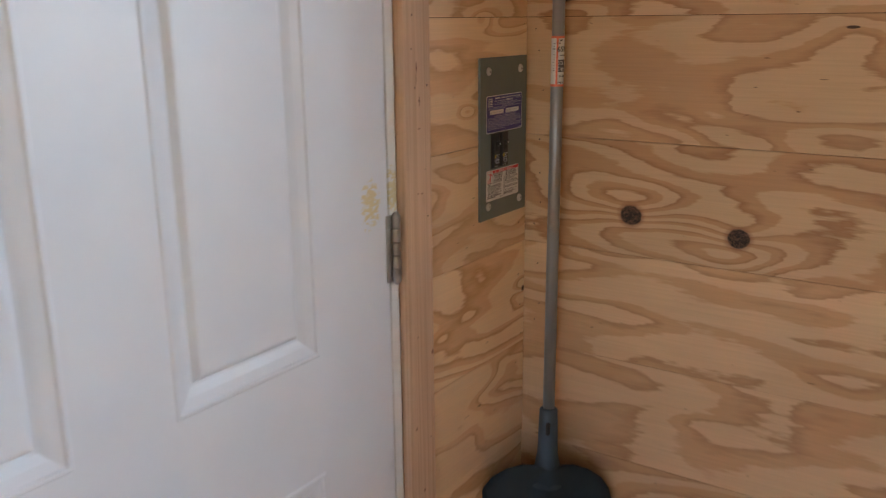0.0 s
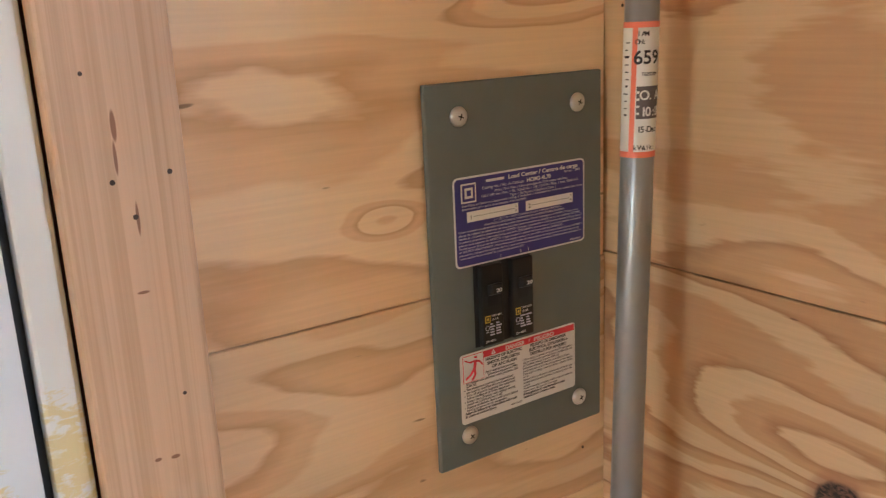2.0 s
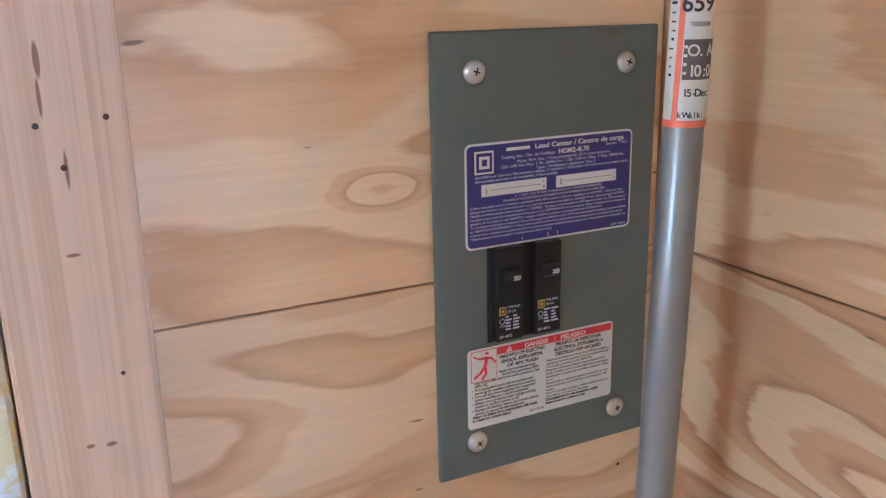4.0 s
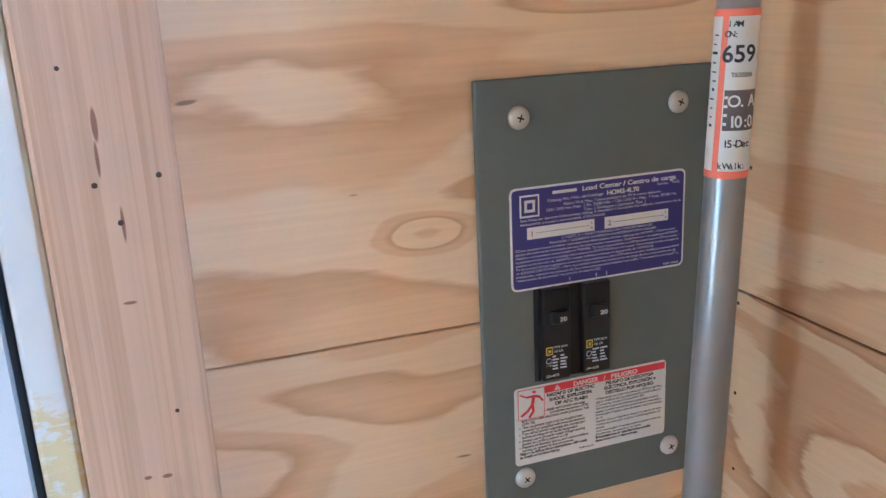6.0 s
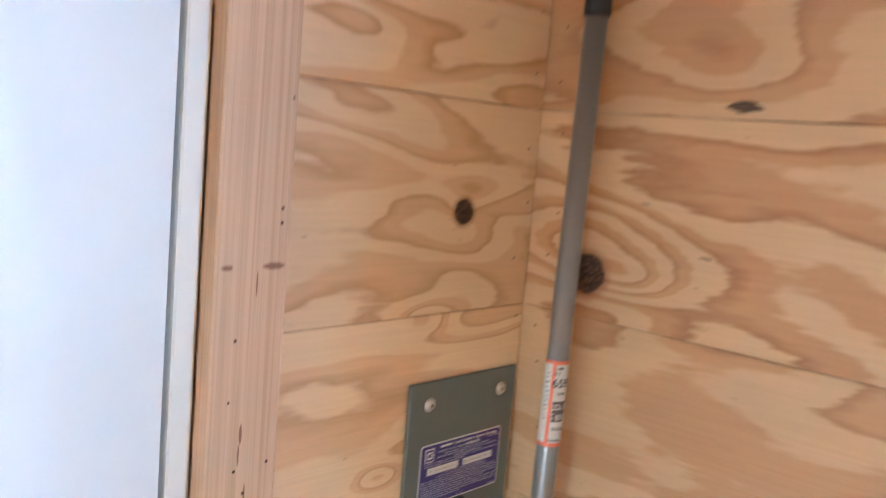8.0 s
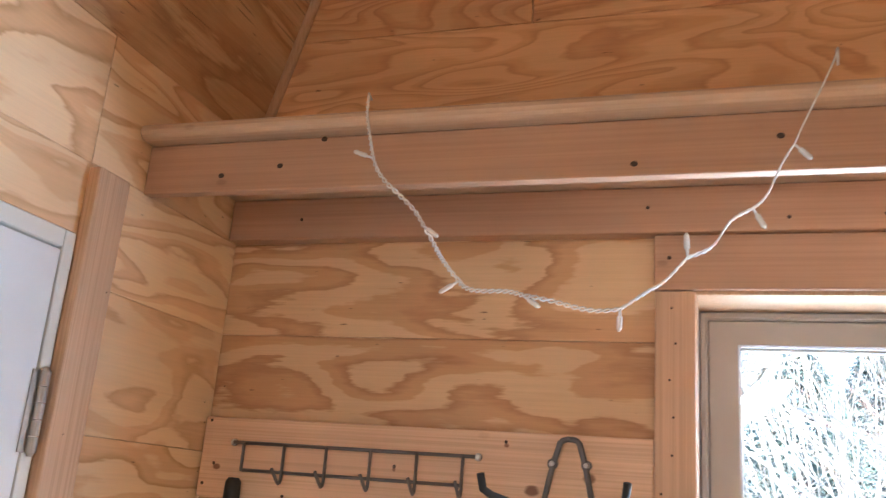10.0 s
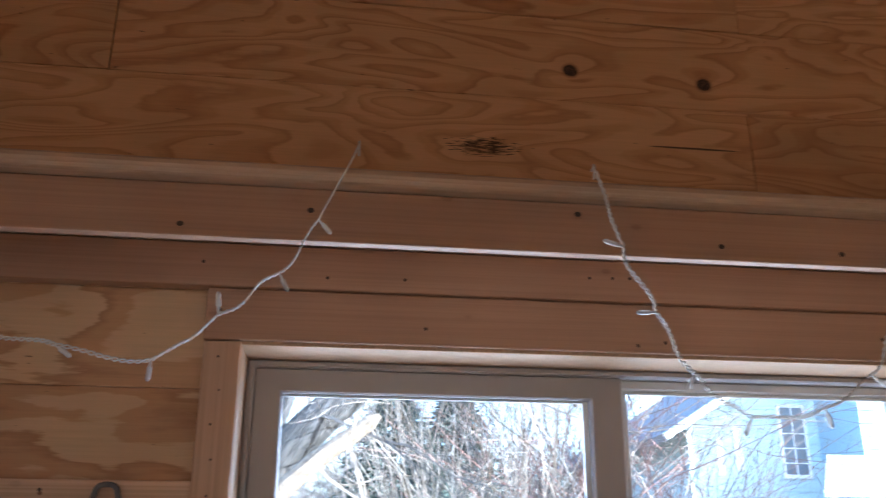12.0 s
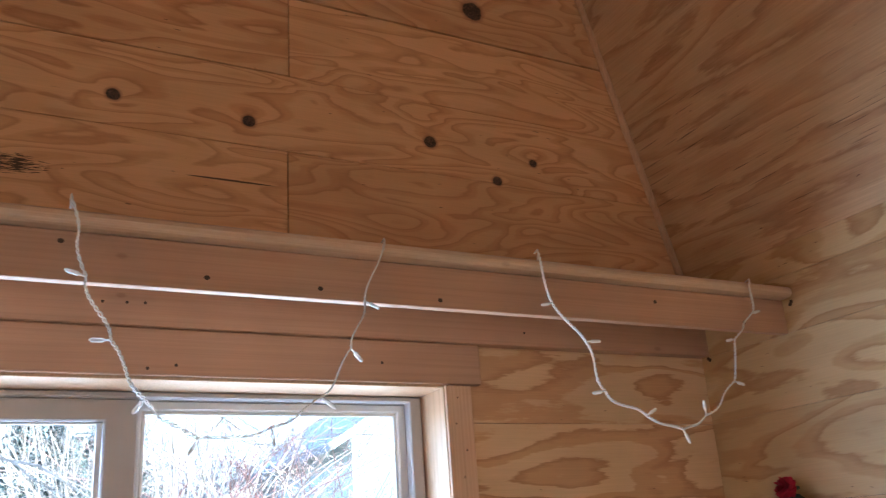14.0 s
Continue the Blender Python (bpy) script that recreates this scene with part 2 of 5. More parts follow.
KNOTS_A = [(1.248, 1.512, 0.034, 0.0125), (1.162, 1.271, 0.0125, 0.0), (1.208, 1.4125, 0.017, 0.0), (1.350, 0.926, 0.02, 0.005), (1.31, 1.905, 0.04, 0.0)]
KNOTS_B = [(-0.552, 1.088, 0.050, 0.018), (-0.370, 1.071, 0.045, 0.017), (-0.685, 1.460, 0.055, 0.0205), (-0.636, 1.462, 0.020, 0.0),
           (-0.229, 1.379, 0.030, 0.0), (-0.567, 1.668, 0.034, 0.0), (-0.115, 1.607, 0.03, 0.010), (-0.47, 1.93, 0.045, 0.0)]
KNOTS_G = [(0.58, 2.632, 0.030, 0.013), (0.844, 2.622, 0.030, 0.013), (1.262, 2.645, 0.034, 0.015), (1.540, 2.634, 0.034, 0.010),
           (1.433, 2.572, 0.03, 0.012), (1.405, 3.03, 0.055, 0.026), (1.25, 2.42, 0.05, 0.0), (-0.35, 2.46, 0.05, 0.0)]
M_PLY_A = plywood("plywood_door_wall", "y", KNOTS_A, 1.25, (0.89, 0.675, 0.43), (0.775, 0.505, 0.275), (0.59, 0.335, 0.155), edge=0.06, freq=5.6, fringe_amount=0.16, grain_depth=0.05)
M_PLY_B = plywood("plywood_window_wall", "x", KNOTS_B, 1.0, (0.75, 0.53, 0.31), (0.61, 0.355, 0.175), (0.44, 0.225, 0.10), [(-0.544, 1.627, 0.022, 0.007, 2.5), (-0.235, 1.397, 0.013, 0.003, 1.0)], rings=4.4, freq=6.0, fringe_amount=0.34, grain_depth=0.07)
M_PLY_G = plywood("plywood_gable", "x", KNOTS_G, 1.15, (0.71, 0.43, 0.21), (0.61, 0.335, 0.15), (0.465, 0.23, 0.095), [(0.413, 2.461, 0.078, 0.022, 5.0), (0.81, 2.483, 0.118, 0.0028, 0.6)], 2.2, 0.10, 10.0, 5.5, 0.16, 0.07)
M_PLY_C = plywood("plywood_far_wall", "y", [(0.9, 1.9, 0.08, 0.0)], 1.0, (0.60, 0.43, 0.22), (0.51, 0.33, 0.15), (0.40, 0.23, 0.095), edge=0.08, freq=5.0, grain_depth=0.07)
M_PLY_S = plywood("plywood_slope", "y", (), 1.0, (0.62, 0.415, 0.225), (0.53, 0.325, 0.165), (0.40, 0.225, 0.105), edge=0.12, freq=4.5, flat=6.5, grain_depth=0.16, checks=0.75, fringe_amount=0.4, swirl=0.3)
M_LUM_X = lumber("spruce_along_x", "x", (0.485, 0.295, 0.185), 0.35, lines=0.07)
M_LUM_Z = lumber("spruce_along_z", "z", (0.66, 0.44, 0.29), 0.5)
M_CASING = lumber("door_casing_wood", "z", (0.64, 0.43, 0.275), 0.1, [(0.980, 1.474, 0.006, 0.0025), (1.020, 1.474, 0.012, 0.003), (1.029, 0.909, 0.004, 0.005), (0.984, 0.794, 0.003, 0.003), (1.002, 0.679, 0.003, 0.004), (0.999, 1.348, 0.0016, 0.009), (1.005, 1.300, 0.0011, 0.011), (1.003, 1.261, 0.004, 0.0011), (0.9985, 1.166, 0.0024, 0.0014), (1.008, 1.165, 0.0032, 0.0016),
                                                                       (1.006, 1.461, 0.0009, 0.012), (0.998, 1.332, 0.001, 0.010)], lines=0.14)
M_BEAD = lumber("bead_wood", "z", (0.60, 0.40, 0.24), 0.0)
M_PEG = lumber("pine_peg_board", "x", (0.74, 0.505, 0.335), 0.15, [(-0.209, 1.787, 0.014, 0.009), (-0.722, 1.790, 0.008, 0.006), (-0.128, 1.809, 0.012, 0.009), (-0.42, 1.804, 0.003, 0.004), (-0.249, 1.848, 0.005, 0.0045), (-0.599, 1.746, 0.004, 0.005)], 0)
M_LIP = lumber("shelf_lip_wood", "x", (0.62, 0.45, 0.31), 0.25, lines=0.07)
M_GAP = plain("dark_gap", (0.075, 0.032, 0.018), 0.9)
M_DOOR = smeared_paint("door_paint", (0.735, 0.745, 0.76), (0.69, 0.705, 0.725), 0.905, 1.165, 0.026, 0.040)
M_JAMB = smeared_paint("jamb_paint", (0.76, 0.75, 0.71), (0.70, 0.68, 0.63), 0.957, 1.178, 0.022, 0.042)
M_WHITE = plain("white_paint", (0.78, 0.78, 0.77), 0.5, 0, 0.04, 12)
# White vinyl painted grey: the shade of its backlit side is in the colour.
M_VINYL_BACKLIT = plain("backlit_vinyl", (0.47, 0.44, 0.43), 0.45, 0, 0.03, 8)
M_RUBBER = plain("black_gasket", (0.02, 0.02, 0.022), 0.7)
M_STEEL = plain("brushed_steel", (0.46, 0.45, 0.43), 0.34, 1.0, 0.12, 60)
M_ZINC = plain("zinc_screw", (0.66, 0.67, 0.66), 0.30, 0.75, 0.1, 90)
M_PANEL = plain("grey_enamel", (0.150, 0.172, 0.160), 0.42, 0.0, 0.05, 30, 0.03)
M_BLACK = plain("black_plastic", (0.013, 0.013, 0.014), 0.36, 0, 0.1, 40)
M_BLUE = plain("blue_label", (0.050, 0.042, 0.235), 0.38, 0, 0.05, 20)
M_PAPER = plain("white_label", (0.82, 0.81, 0.79), 0.5, 0, 0.03, 20)
M_RED = plain("red_print", (0.70, 0.045, 0.07), 0.5, 0, 0.05, 20)
M_INK = plain("black_print", (0.025, 0.025, 0.03), 0.6)
M_YELLOW = plain("yellow_print", (0.75, 0.55, 0.08), 0.5)
M_PALE = plain("pale_print", (0.68, 0.68, 0.80), 0.5)
M_FIELD = plain("grey_print_field", (0.12, 0.10, 0.11), 0.5)
M_ORANGE = plain("orange_print", (0.85, 0.22, 0.13), 0.5)
M_ALU = plain("grey_tube", (0.30, 0.31, 0.32), 0.34, 0.5, 0.05, 30)
M_GRIP = plain("black_grip", (0.015, 0.015, 0.016), 0.5, 0, 0.1, 40)
M_SHOVEL = plain("slate_plastic", (0.055, 0.085, 0.115), 0.5, 0, 0.12, 14, 0.05)
M_WIRE = plain("grey_wire", (0.16, 0.15, 0.15), 0.42, 0.5, 0.08, 40)
M_RUBBERTIP = plain("black_rubber", (0.02, 0.022, 0.026), 0.55)
M_GLASS = glass_clear()
M_FLOOR = plywood("plywood_floor", "x", (), 0.8, (0.64, 0.47, 0.29), (0.54, 0.36, 0.20), (0.42, 0.25, 0.12))


# Mesh helpers
def obj(name, bm, mat, parent=None, label="", smooth=False):
    me = bpy.data.meshes.new(name)
    bm.normal_update()
    bm.to_mesh(me)
    bm.free()
    if smooth:
        for p in me.polygons:
            p.use_smooth = True
    me.materials.append(mat)
    ob = new(name, me)
    if parent:
        ob.parent = parent
    if label:
        tagged(ob, label)
    return ob


part = obj


def box_into(bm, a, b, bevel=0.0, segments=1):
    r = bmesh.ops.create_cube(bm, size=1.0)
    c = [(p + q) / 2 for p, q in zip(a, b)]
    s = [abs(q - p) for p, q in zip(a, b)]
    for v in r["verts"]:
        v.co = Vector((c[i] + v.co[i] * s[i] for i in range(3)))
    if bevel:
        edges = list({e for v in r["verts"] for e in v.link_edges})
        bmesh.ops.bevel(bm, geom=edges, offset=bevel, segments=segments, affect="EDGES", profile=0.5)
    return bm


def box(a, b, bevel=0.0, segments=1):
    return box_into(bmesh.new(), a, b, bevel, segments)


def tube_into(bm, points, radius, sides=10, closed_ends=True):
    """A round tube along a polyline; radius is a number or one value per point."""
    pts = [Vector(p) for p in points]
    rad = radius if isinstance(radius, (list, tuple)) else [radius] * len(pts)
    rings, last = [], None
    for i, p in enumerate(pts):
        d = (pts[min(i + 1, len(pts) - 1)] - pts[max(i - 1, 0)]).normalized()
        side = d.orthogonal().normalized() if last is None else (last - d * last.dot(d)).normalized()
        last = side
        up = d.cross(side)
        rings.append([bm.verts.new(p + (side * math.cos(a) + up * math.sin(a)) * rad[i]) for a in (2 * math.pi * k / sides for k in range(sides))])
    for r0, r1 in zip(rings, rings[1:]):
        for k in range(sides):
            bm.faces.new((r0[k], r0[(k + 1) % sides], r1[(k + 1) % sides], r1[k]))
    if closed_ends:
        bm.faces.new(rings[0][::-1])
        bm.faces.new(rings[-1])
    return bm


def tube(points, radius, sides=10):
    return tube_into(bmesh.new(), points, radius, sides)


def thing(name, label, category, place=(0, 0, 0), group="", kind=""):
    ob = new(name)
    ob.location = place
    return tagged(ob, label, category, group, kind)


def prism(outline, y0, y1):
    """An x-z outline pushed along y."""
    bm = bmesh.new()
    f = [bm.verts.new((x, y0, z)) for x, z in outline]
    b = [bm.verts.new((x, y1, z)) for x, z in outline]
    bm.faces.new(f)
    bm.faces.new(b[::-1])
    for i in range(len(f)):
        j = (i + 1) % len(f)
        bm.faces.new((f[i], b[i], b[j], f[j]))
    bmesh.ops.recalc_face_normals(bm, faces=bm.faces)
    return bm


# Plan: door wall at XA, window wall at YB, far wall at XC, back wall at YD
XA, XC, YB, YD = -0.757, 1.962, 1.355, -2.05
YG = 1.375            # face of the gable boards above the shelf
KNEE, LEAN_IN = 2.36, 0.27
TOP = 3.42
SEAMS = (0.05, 0.245, 0.435, 0.63, 0.822, 1.018, 1.218, 1.416, 1.616, 1.812, 2.007, 2.166, 2.30)
DOOR_Y0, DOOR_Y1, DOOR_TOP = 0.022, 0.942, 2.035
WIN_X0, WIN_X1, WIN_Z0, WIN_Z1 = 0.018, 1.236, 1.12, 2.076

floor = tagged(obj("floor", box((XA - 0.3, YD - 0.3, -0.06), (XC + 0.3, YB + 0.3, 0.0)), M_FLOOR), "bare plywood floor of a small shed", "floor", kind="structure")


def wall_slabs(name, rects, axis, inner, outer, mat, label):
    bm = bmesh.new()
    for (u0, u1, z0, z1) in rects:
        if axis == "x":
            box_into(bm, (inner, u0, z0), (outer, u1, z1))
        else:
            box_into(bm, (u0, inner, z0), (u1, outer, z1))
    return tagged(obj(name, bm, mat), label, "wall", kind="structure")


T = 0.012
wall_west = wall_slabs("wall_west", [(YD, DOOR_Y0 - 0.03, 0, KNEE), (DOOR_Y0 - 0.03, DOOR_Y1 + 0.03, DOOR_TOP + 0.03, KNEE), (DOOR_Y1 + 0.0262, YB + 0.13, 0, KNEE)],
                       "x", XA - T, XA - 0.13, M_GAP, "shed wall lined with pale knotty plywood boards")
wall_north = wall_slabs("wall_north", [(XA - 0.13, WIN_X0 - 0.02, 0, KNEE), (WIN_X1 + 0.02, XC + 0.13, 0, KNEE), (WIN_X0 - 0.02, WIN_X1 + 0.02, 0, WIN_Z0 - 0.02),
                                       (WIN_X0 - 0.02, WIN_X1 + 0.02, WIN_Z1 + 0.02, KNEE)], "y", YB + T, YB + 0.15, M_GAP, "shed gable wall lined with pale knotty plywood boards")
wall_east = wall_slabs("wall_east", [(YD, YB + 0.13, 0, KNEE)], "x", XC + T, XC + 0.13, M_GAP, "shed side wall lined with plywood boards")
wall_south = wall_slabs("wall_south", [(XA, 0.2, 0, KNEE), (0.92, XC, 0, KNEE), (0.2, 0.92, 0, 1.1), (0.2, 0.92, 1.85, KNEE)], "y", YD, YD - 0.13, M_PLY_B,
                        "plain plywood back wall with a window opening")


def slope_x(side, z):
    return (XA + (z - KNEE) * LEAN_IN) if side == "w" else (XC - (z - KNEE) * LEAN_IN)


# gable above the plate, both ends
gable = prism([(XA - 0.05, KNEE), (XC + 0.05, KNEE), (slope_x("e", TOP) + 0.05, TOP), (slope_x("w", TOP) - 0.05, TOP)], YG + T, YG + 0.13)
wall_gable = tagged(obj("wall_gable", gable, M_GAP), "upper gable wall of reddish plywood boards with dark knots", "wall", kind="structure")
back = prism([(XA, KNEE), (XC, KNEE), (slope_x("e", TOP), TOP), (slope_x("w", TOP), TOP)], YD, YD - 0.13)
tagged(obj("wall_gable_back", back, M_PLY_G), "plain plywood gable at the back", "wall", kind="structure")


def slope(side):
    s = 1 if side == "e" else -1
    x0, x1 = slope_x(side, KNEE), slope_x(side, TOP + 0.05)
    return prism([(x0, KNEE), (x1, TOP + 0.05), (x1 + s * 0.1, TOP + 0.05), (x0 + s * 0.13, KNEE)], YD - 0.13, YG + T + 0.13)


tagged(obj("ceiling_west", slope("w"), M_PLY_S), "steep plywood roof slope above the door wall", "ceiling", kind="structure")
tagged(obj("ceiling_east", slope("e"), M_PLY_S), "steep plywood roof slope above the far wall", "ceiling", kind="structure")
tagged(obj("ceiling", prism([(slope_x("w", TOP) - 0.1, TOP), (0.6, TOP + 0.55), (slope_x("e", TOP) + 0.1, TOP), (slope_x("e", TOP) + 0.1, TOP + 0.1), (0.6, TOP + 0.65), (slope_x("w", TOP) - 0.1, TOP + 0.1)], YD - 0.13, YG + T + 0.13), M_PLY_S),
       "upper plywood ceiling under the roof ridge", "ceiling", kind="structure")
# the ends of the ridge, above the gables
for nm, ya, yb in (("gable_peak", YG, YG + 0.13), ("gable_peak_back", YD, YD - 0.13)):
    tagged(obj(nm, prism([(slope_x("w", TOP), TOP - 0.002), (slope_x("e", TOP), TOP - 0.002), (0.6, TOP + 0.56)], ya, yb), M_PLY_G), "plywood peak of the gable", "wall", kind="structure")


# Boards of the walls
def boards_on(parent, mat, axis, face, u0, u1, z_lines, holes=(), joints=None, gap=0.0008, jitter=0.0008):
    """Plywood strips with fine open seams; holes are (u0, u1, z0, z1) left free; joints splits a row at given u."""
    rng = random.Random(int(abs(face) * 1000))
    for row, (za, zb) in enumerate(zip(z_lines, z_lines[1:])):
        cuts = [u0] + list((joints or {}).get(row, ())) + [u1]
        spans = list(zip(cuts, cuts[1:]))
        for h0, h1, hz0, hz1 in holes:
            nxt = []
            for s0, s1 in spans:
                if hz0 <= za + 0.001 and hz1 >= zb - 0.001 and s0 < h1 and s1 > h0:
                    nxt += [s for s in ((s0, h0), (h1, s1)) if s[1] - s[0] > 0.005]
                else:
                    nxt.append((s0, s1))
            spans = nxt
        for s0, s1 in spans:
            off = rng.uniform(-jitter, jitter)
            a, b = (s0 + gap / 2, s1 - gap / 2), (za + gap / 2, zb - gap / 2)
            if axis == "x":
                sign = 1 if parent.name == "wall_east" else -1
                bm = box((face + sign * T, a[0], b[0]), (face + off, a[1], b[1]), 0.0005)
            else:
                bm = box((a[0], face + T, b[0]), (a[1], face + off, b[1]), 0.0005)
            part("board", bm, mat, parent)


boards_on(wall_west, M_PLY_A, "x", XA, DOOR_Y1 + 0.03, YB - 0.0006, tuple(z - 0.007 if z == 1.218 else z for z in SEAMS[:-1]) + (2.36,))
boards_on(wall_west, M_PLY_A, "x", XA, YD, DOOR_Y0 - 0.03, SEAMS[:-1] + (2.36,))
boards_on(wall_west, M_PLY_A, "x", XA, DOOR_Y0 - 0.03, DOOR_Y1 + 0.03, (DOOR_TOP + 0.03, 2.166, 2.36))
SEAMS_B = tuple(z - 0.004 if z == 1.218 else z for z in SEAMS[:-1]) + (2.36,)
boards_on(wall_north, M_PLY_B, "y", YB, XA - 0.006, WIN_X0 - 0.02, SEAMS_B)
boards_on(wall_north, M_PLY_B, "y", YB, WIN_X1 + 0.02, XC + 0.006, SEAMS_B)
boards_on(wall_north, M_PLY_B, "y", YB, WIN_X0 - 0.02, WIN_X1 + 0.02, tuple(s for s in SEAMS if s < 1.1) + (WIN_Z0 - 0.02,))
boards_on(wall_north, M_PLY_B, "y", YB, WIN_X0 - 0.02, WIN_X1 + 0.02, (WIN_Z1 + 0.02, 2.166, 2.36))
boards_on(wall_east, M_PLY_C, "x", XC, YD, YB, tuple(s for s in SEAMS if s < 2.1) + (2.164, 2.29, 2.36))
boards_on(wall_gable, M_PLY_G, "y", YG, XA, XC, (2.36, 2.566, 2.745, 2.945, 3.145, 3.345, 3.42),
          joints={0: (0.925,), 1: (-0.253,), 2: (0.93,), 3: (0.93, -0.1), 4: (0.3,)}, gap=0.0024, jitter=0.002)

# Trim, shelf and header
def trim_piece(name, a, b, mat, label, bevel=0.0025):
    return tagged(obj(name, box(a, b, bevel, 2), mat), label, "trim", kind="structure")


trim_piece("trim_door", (XA, 0.9695, 0.0), (XA + 0.019, 1.0335, 2.16), M_CASING, "pinkish spruce casing board beside the door")
trim_piece("trim_window_left", (-0.040, YB - 0.019, 1.05), (0.017, YB, 2.080), M_LUM_Z, "spruce casing board beside the window")
trim_piece("trim_window_right", (1.238, YB - 0.019, 1.05), (1.297, YB, 2.080), M_LUM_Z, "spruce casing board beside the window")
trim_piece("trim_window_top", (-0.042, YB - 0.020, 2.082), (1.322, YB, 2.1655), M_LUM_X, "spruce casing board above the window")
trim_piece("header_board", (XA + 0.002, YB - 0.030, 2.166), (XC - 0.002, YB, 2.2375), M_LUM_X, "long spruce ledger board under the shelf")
for side, xx in (("w", XA), ("e", XC)):
    s = 1 if side == "w" else -1
    pts = [(slope_x(side, KNEE + 0.03) + s * 0.004, YG - 0.004, KNEE + 0.02), (slope_x(side, TOP) + s * 0.004, YG - 0.004, TOP)]
    tagged(obj("trim_slope", tube(pts, 0.010, 8), M_BEAD, smooth=True), "slim wooden bead where gable and roof slope meet", "trim", kind="structure")

shelf = thing("wall_shelf", "long spruce shelf with a deep front board and rounded lip", "shelf", (0.6, YB, 2.25))


def sub(name, bm, mat, parent, label="", smooth=False):
    """A part whose mesh is given in world coordinates."""
    ob = part(name, bm, mat, parent, label, smooth)
    m = Matrix.Translation(-Vector(parent.location)) if parent.parent is None else Matrix()
    ob.matrix_parent_inverse = m
    return ob


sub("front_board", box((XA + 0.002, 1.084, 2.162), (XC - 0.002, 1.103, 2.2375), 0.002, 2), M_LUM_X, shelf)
lip = bmesh.new()
prof = [(1.108, 2.2385), (1.3540, 2.2385), (1.3540, 2.2625), (1.075, 2.2625)] + [(1.066 + 0.012 * math.cos(a), 2.2505 + 0.012 * math.sin(a)) for a in (math.radians(d) for d in range(90, 271, 30))]
fa = [lip.verts.new((XA + 0.002, y, z)) for y, z in prof]
fb = [lip.verts.new((XC - 0.002, y, z)) for y, z in prof]
lip.faces.new(fa)
lip.faces.new(fb[::-1])
for i in range(len(prof)):
    j = (i + 1) % len(prof)
    lip.faces.new((fa[i], fb[i], fb[j], fa[j]))
bmesh.ops.recalc_face_normals(lip, faces=lip.faces)
sub("shelf_board", lip, M_LIP, shelf, "shelf board with a rounded front lip")

# Window
window = thing("window_1", "white vinyl sliding window with two panes in a wooden reveal", "window", (0.62, 1.45, WIN_Z0), kind="structure")
JY0, JY1 = YB - 0.012, YB + 0.15
for nm, a, b in (("jamb", (WIN_X0 - 0.018, JY0, WIN_Z0), (WIN_X0, JY1, WIN_Z1)), ("jamb", (WIN_X1, JY0, WIN_Z0), (WIN_X1 + 0.018, JY1, WIN_Z1)),
                 ("head", (WIN_X0 - 0.018, JY0, WIN_Z1), (WIN_X1 + 0.018, JY1, WIN_Z1 + 0.018)), ("window_sill", (WIN_X0 - 0.018, JY0 - 0.03, WIN_Z0 - 0.018), (WIN_X1 + 0.018, JY1, WIN_Z0))):
    sub(nm, box(a, b, 0.0012), M_BEAD, window)


def ring(x0, x1, z0, z1, wl, wr, wb, wt, y0, y1, bevel=0.003):
    bm = bmesh.new()
    o = [(x0, z0), (x1, z0), (x1, z1), (x0, z1)]
    i = [(x0 + wl, z0 + wb), (x1 - wr, z0 + wb), (x1 - wr, z1 - wt), (x0 + wl, z1 - wt)]
    vs = [[bm.verts.new((x, y, z)) for x, z in loop] for y in (y0, y1) for loop in (o, i)]
    of, inf, ob_, inb = vs
    for k in range(4):
        j = (k + 1) % 4
        for q in ((of[k], of[j], inf[j], inf[k]), (ob_[k], inb[k], inb[j], ob_[j]), (of[k], ob_[k], ob_[j], of[j]), (inf[k], inf[j], inb[j], inb[k])):
            bm.faces.new(q)
    bmesh.ops.recalc_face_normals(bm, faces=bm.faces)
    if bevel:
        bmesh.ops.bevel(bm, geom=[e for e in bm.edges if e.is_manifold and e.calc_face_angle() > 0.5], offset=bevel, segments=1, affect="EDGES")
    return bm


sub("window_frame", ring(WIN_X0 + 0.001, WIN_X1 - 0.001, WIN_Z0 + 0.001, WIN_Z1 - 0.001, 0.012, 0.028, 0.03, 0.012, 1.445, 1.500), M_VINYL_BACKLIT, window)
left_sash = sub("sash", ring(0.031, 0.668, 1.150, 2.063, 0.047, 0.058, 0.05, 0.041, 1.452, 1.486), M_VINYL_BACKLIT, window)
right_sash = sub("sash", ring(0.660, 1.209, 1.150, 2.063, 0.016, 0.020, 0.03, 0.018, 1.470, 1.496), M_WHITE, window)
sub("glazing_bead", ring(0.6765, 1.188, 1.181, 2.044, 0.006, 0.006, 0.006, 0.006, 1.474, 1.482, 0.001), M_WHITE, right_sash)
sub("glazing_bead", ring(0.079, 0.609, 1.201, 2.021, 0.001, 0.010, 0.006, 0.003, 1.466, 1.474, 0.0005), M_WHITE, left_sash)
for nm, x0, x1, z0, z1, yy, par in (("pane", 0.078, 0.611, 1.20, 2.023, 1.4695, left_sash), ("pane", 0.675, 1.19, 1.18, 2.046, 1.483, right_sash)):
    p = sub(nm, box((x0, yy, z0), (x1, yy + 0.004, z1)), M_GLASS, par)
    p.visible_shadow = False

# Door
door = thing("door_1", "closed white six-panel door with a yellow smear by the hinge", "door", (XA, 0.48, 0.0), kind="structure")
DX = XA + 0.005


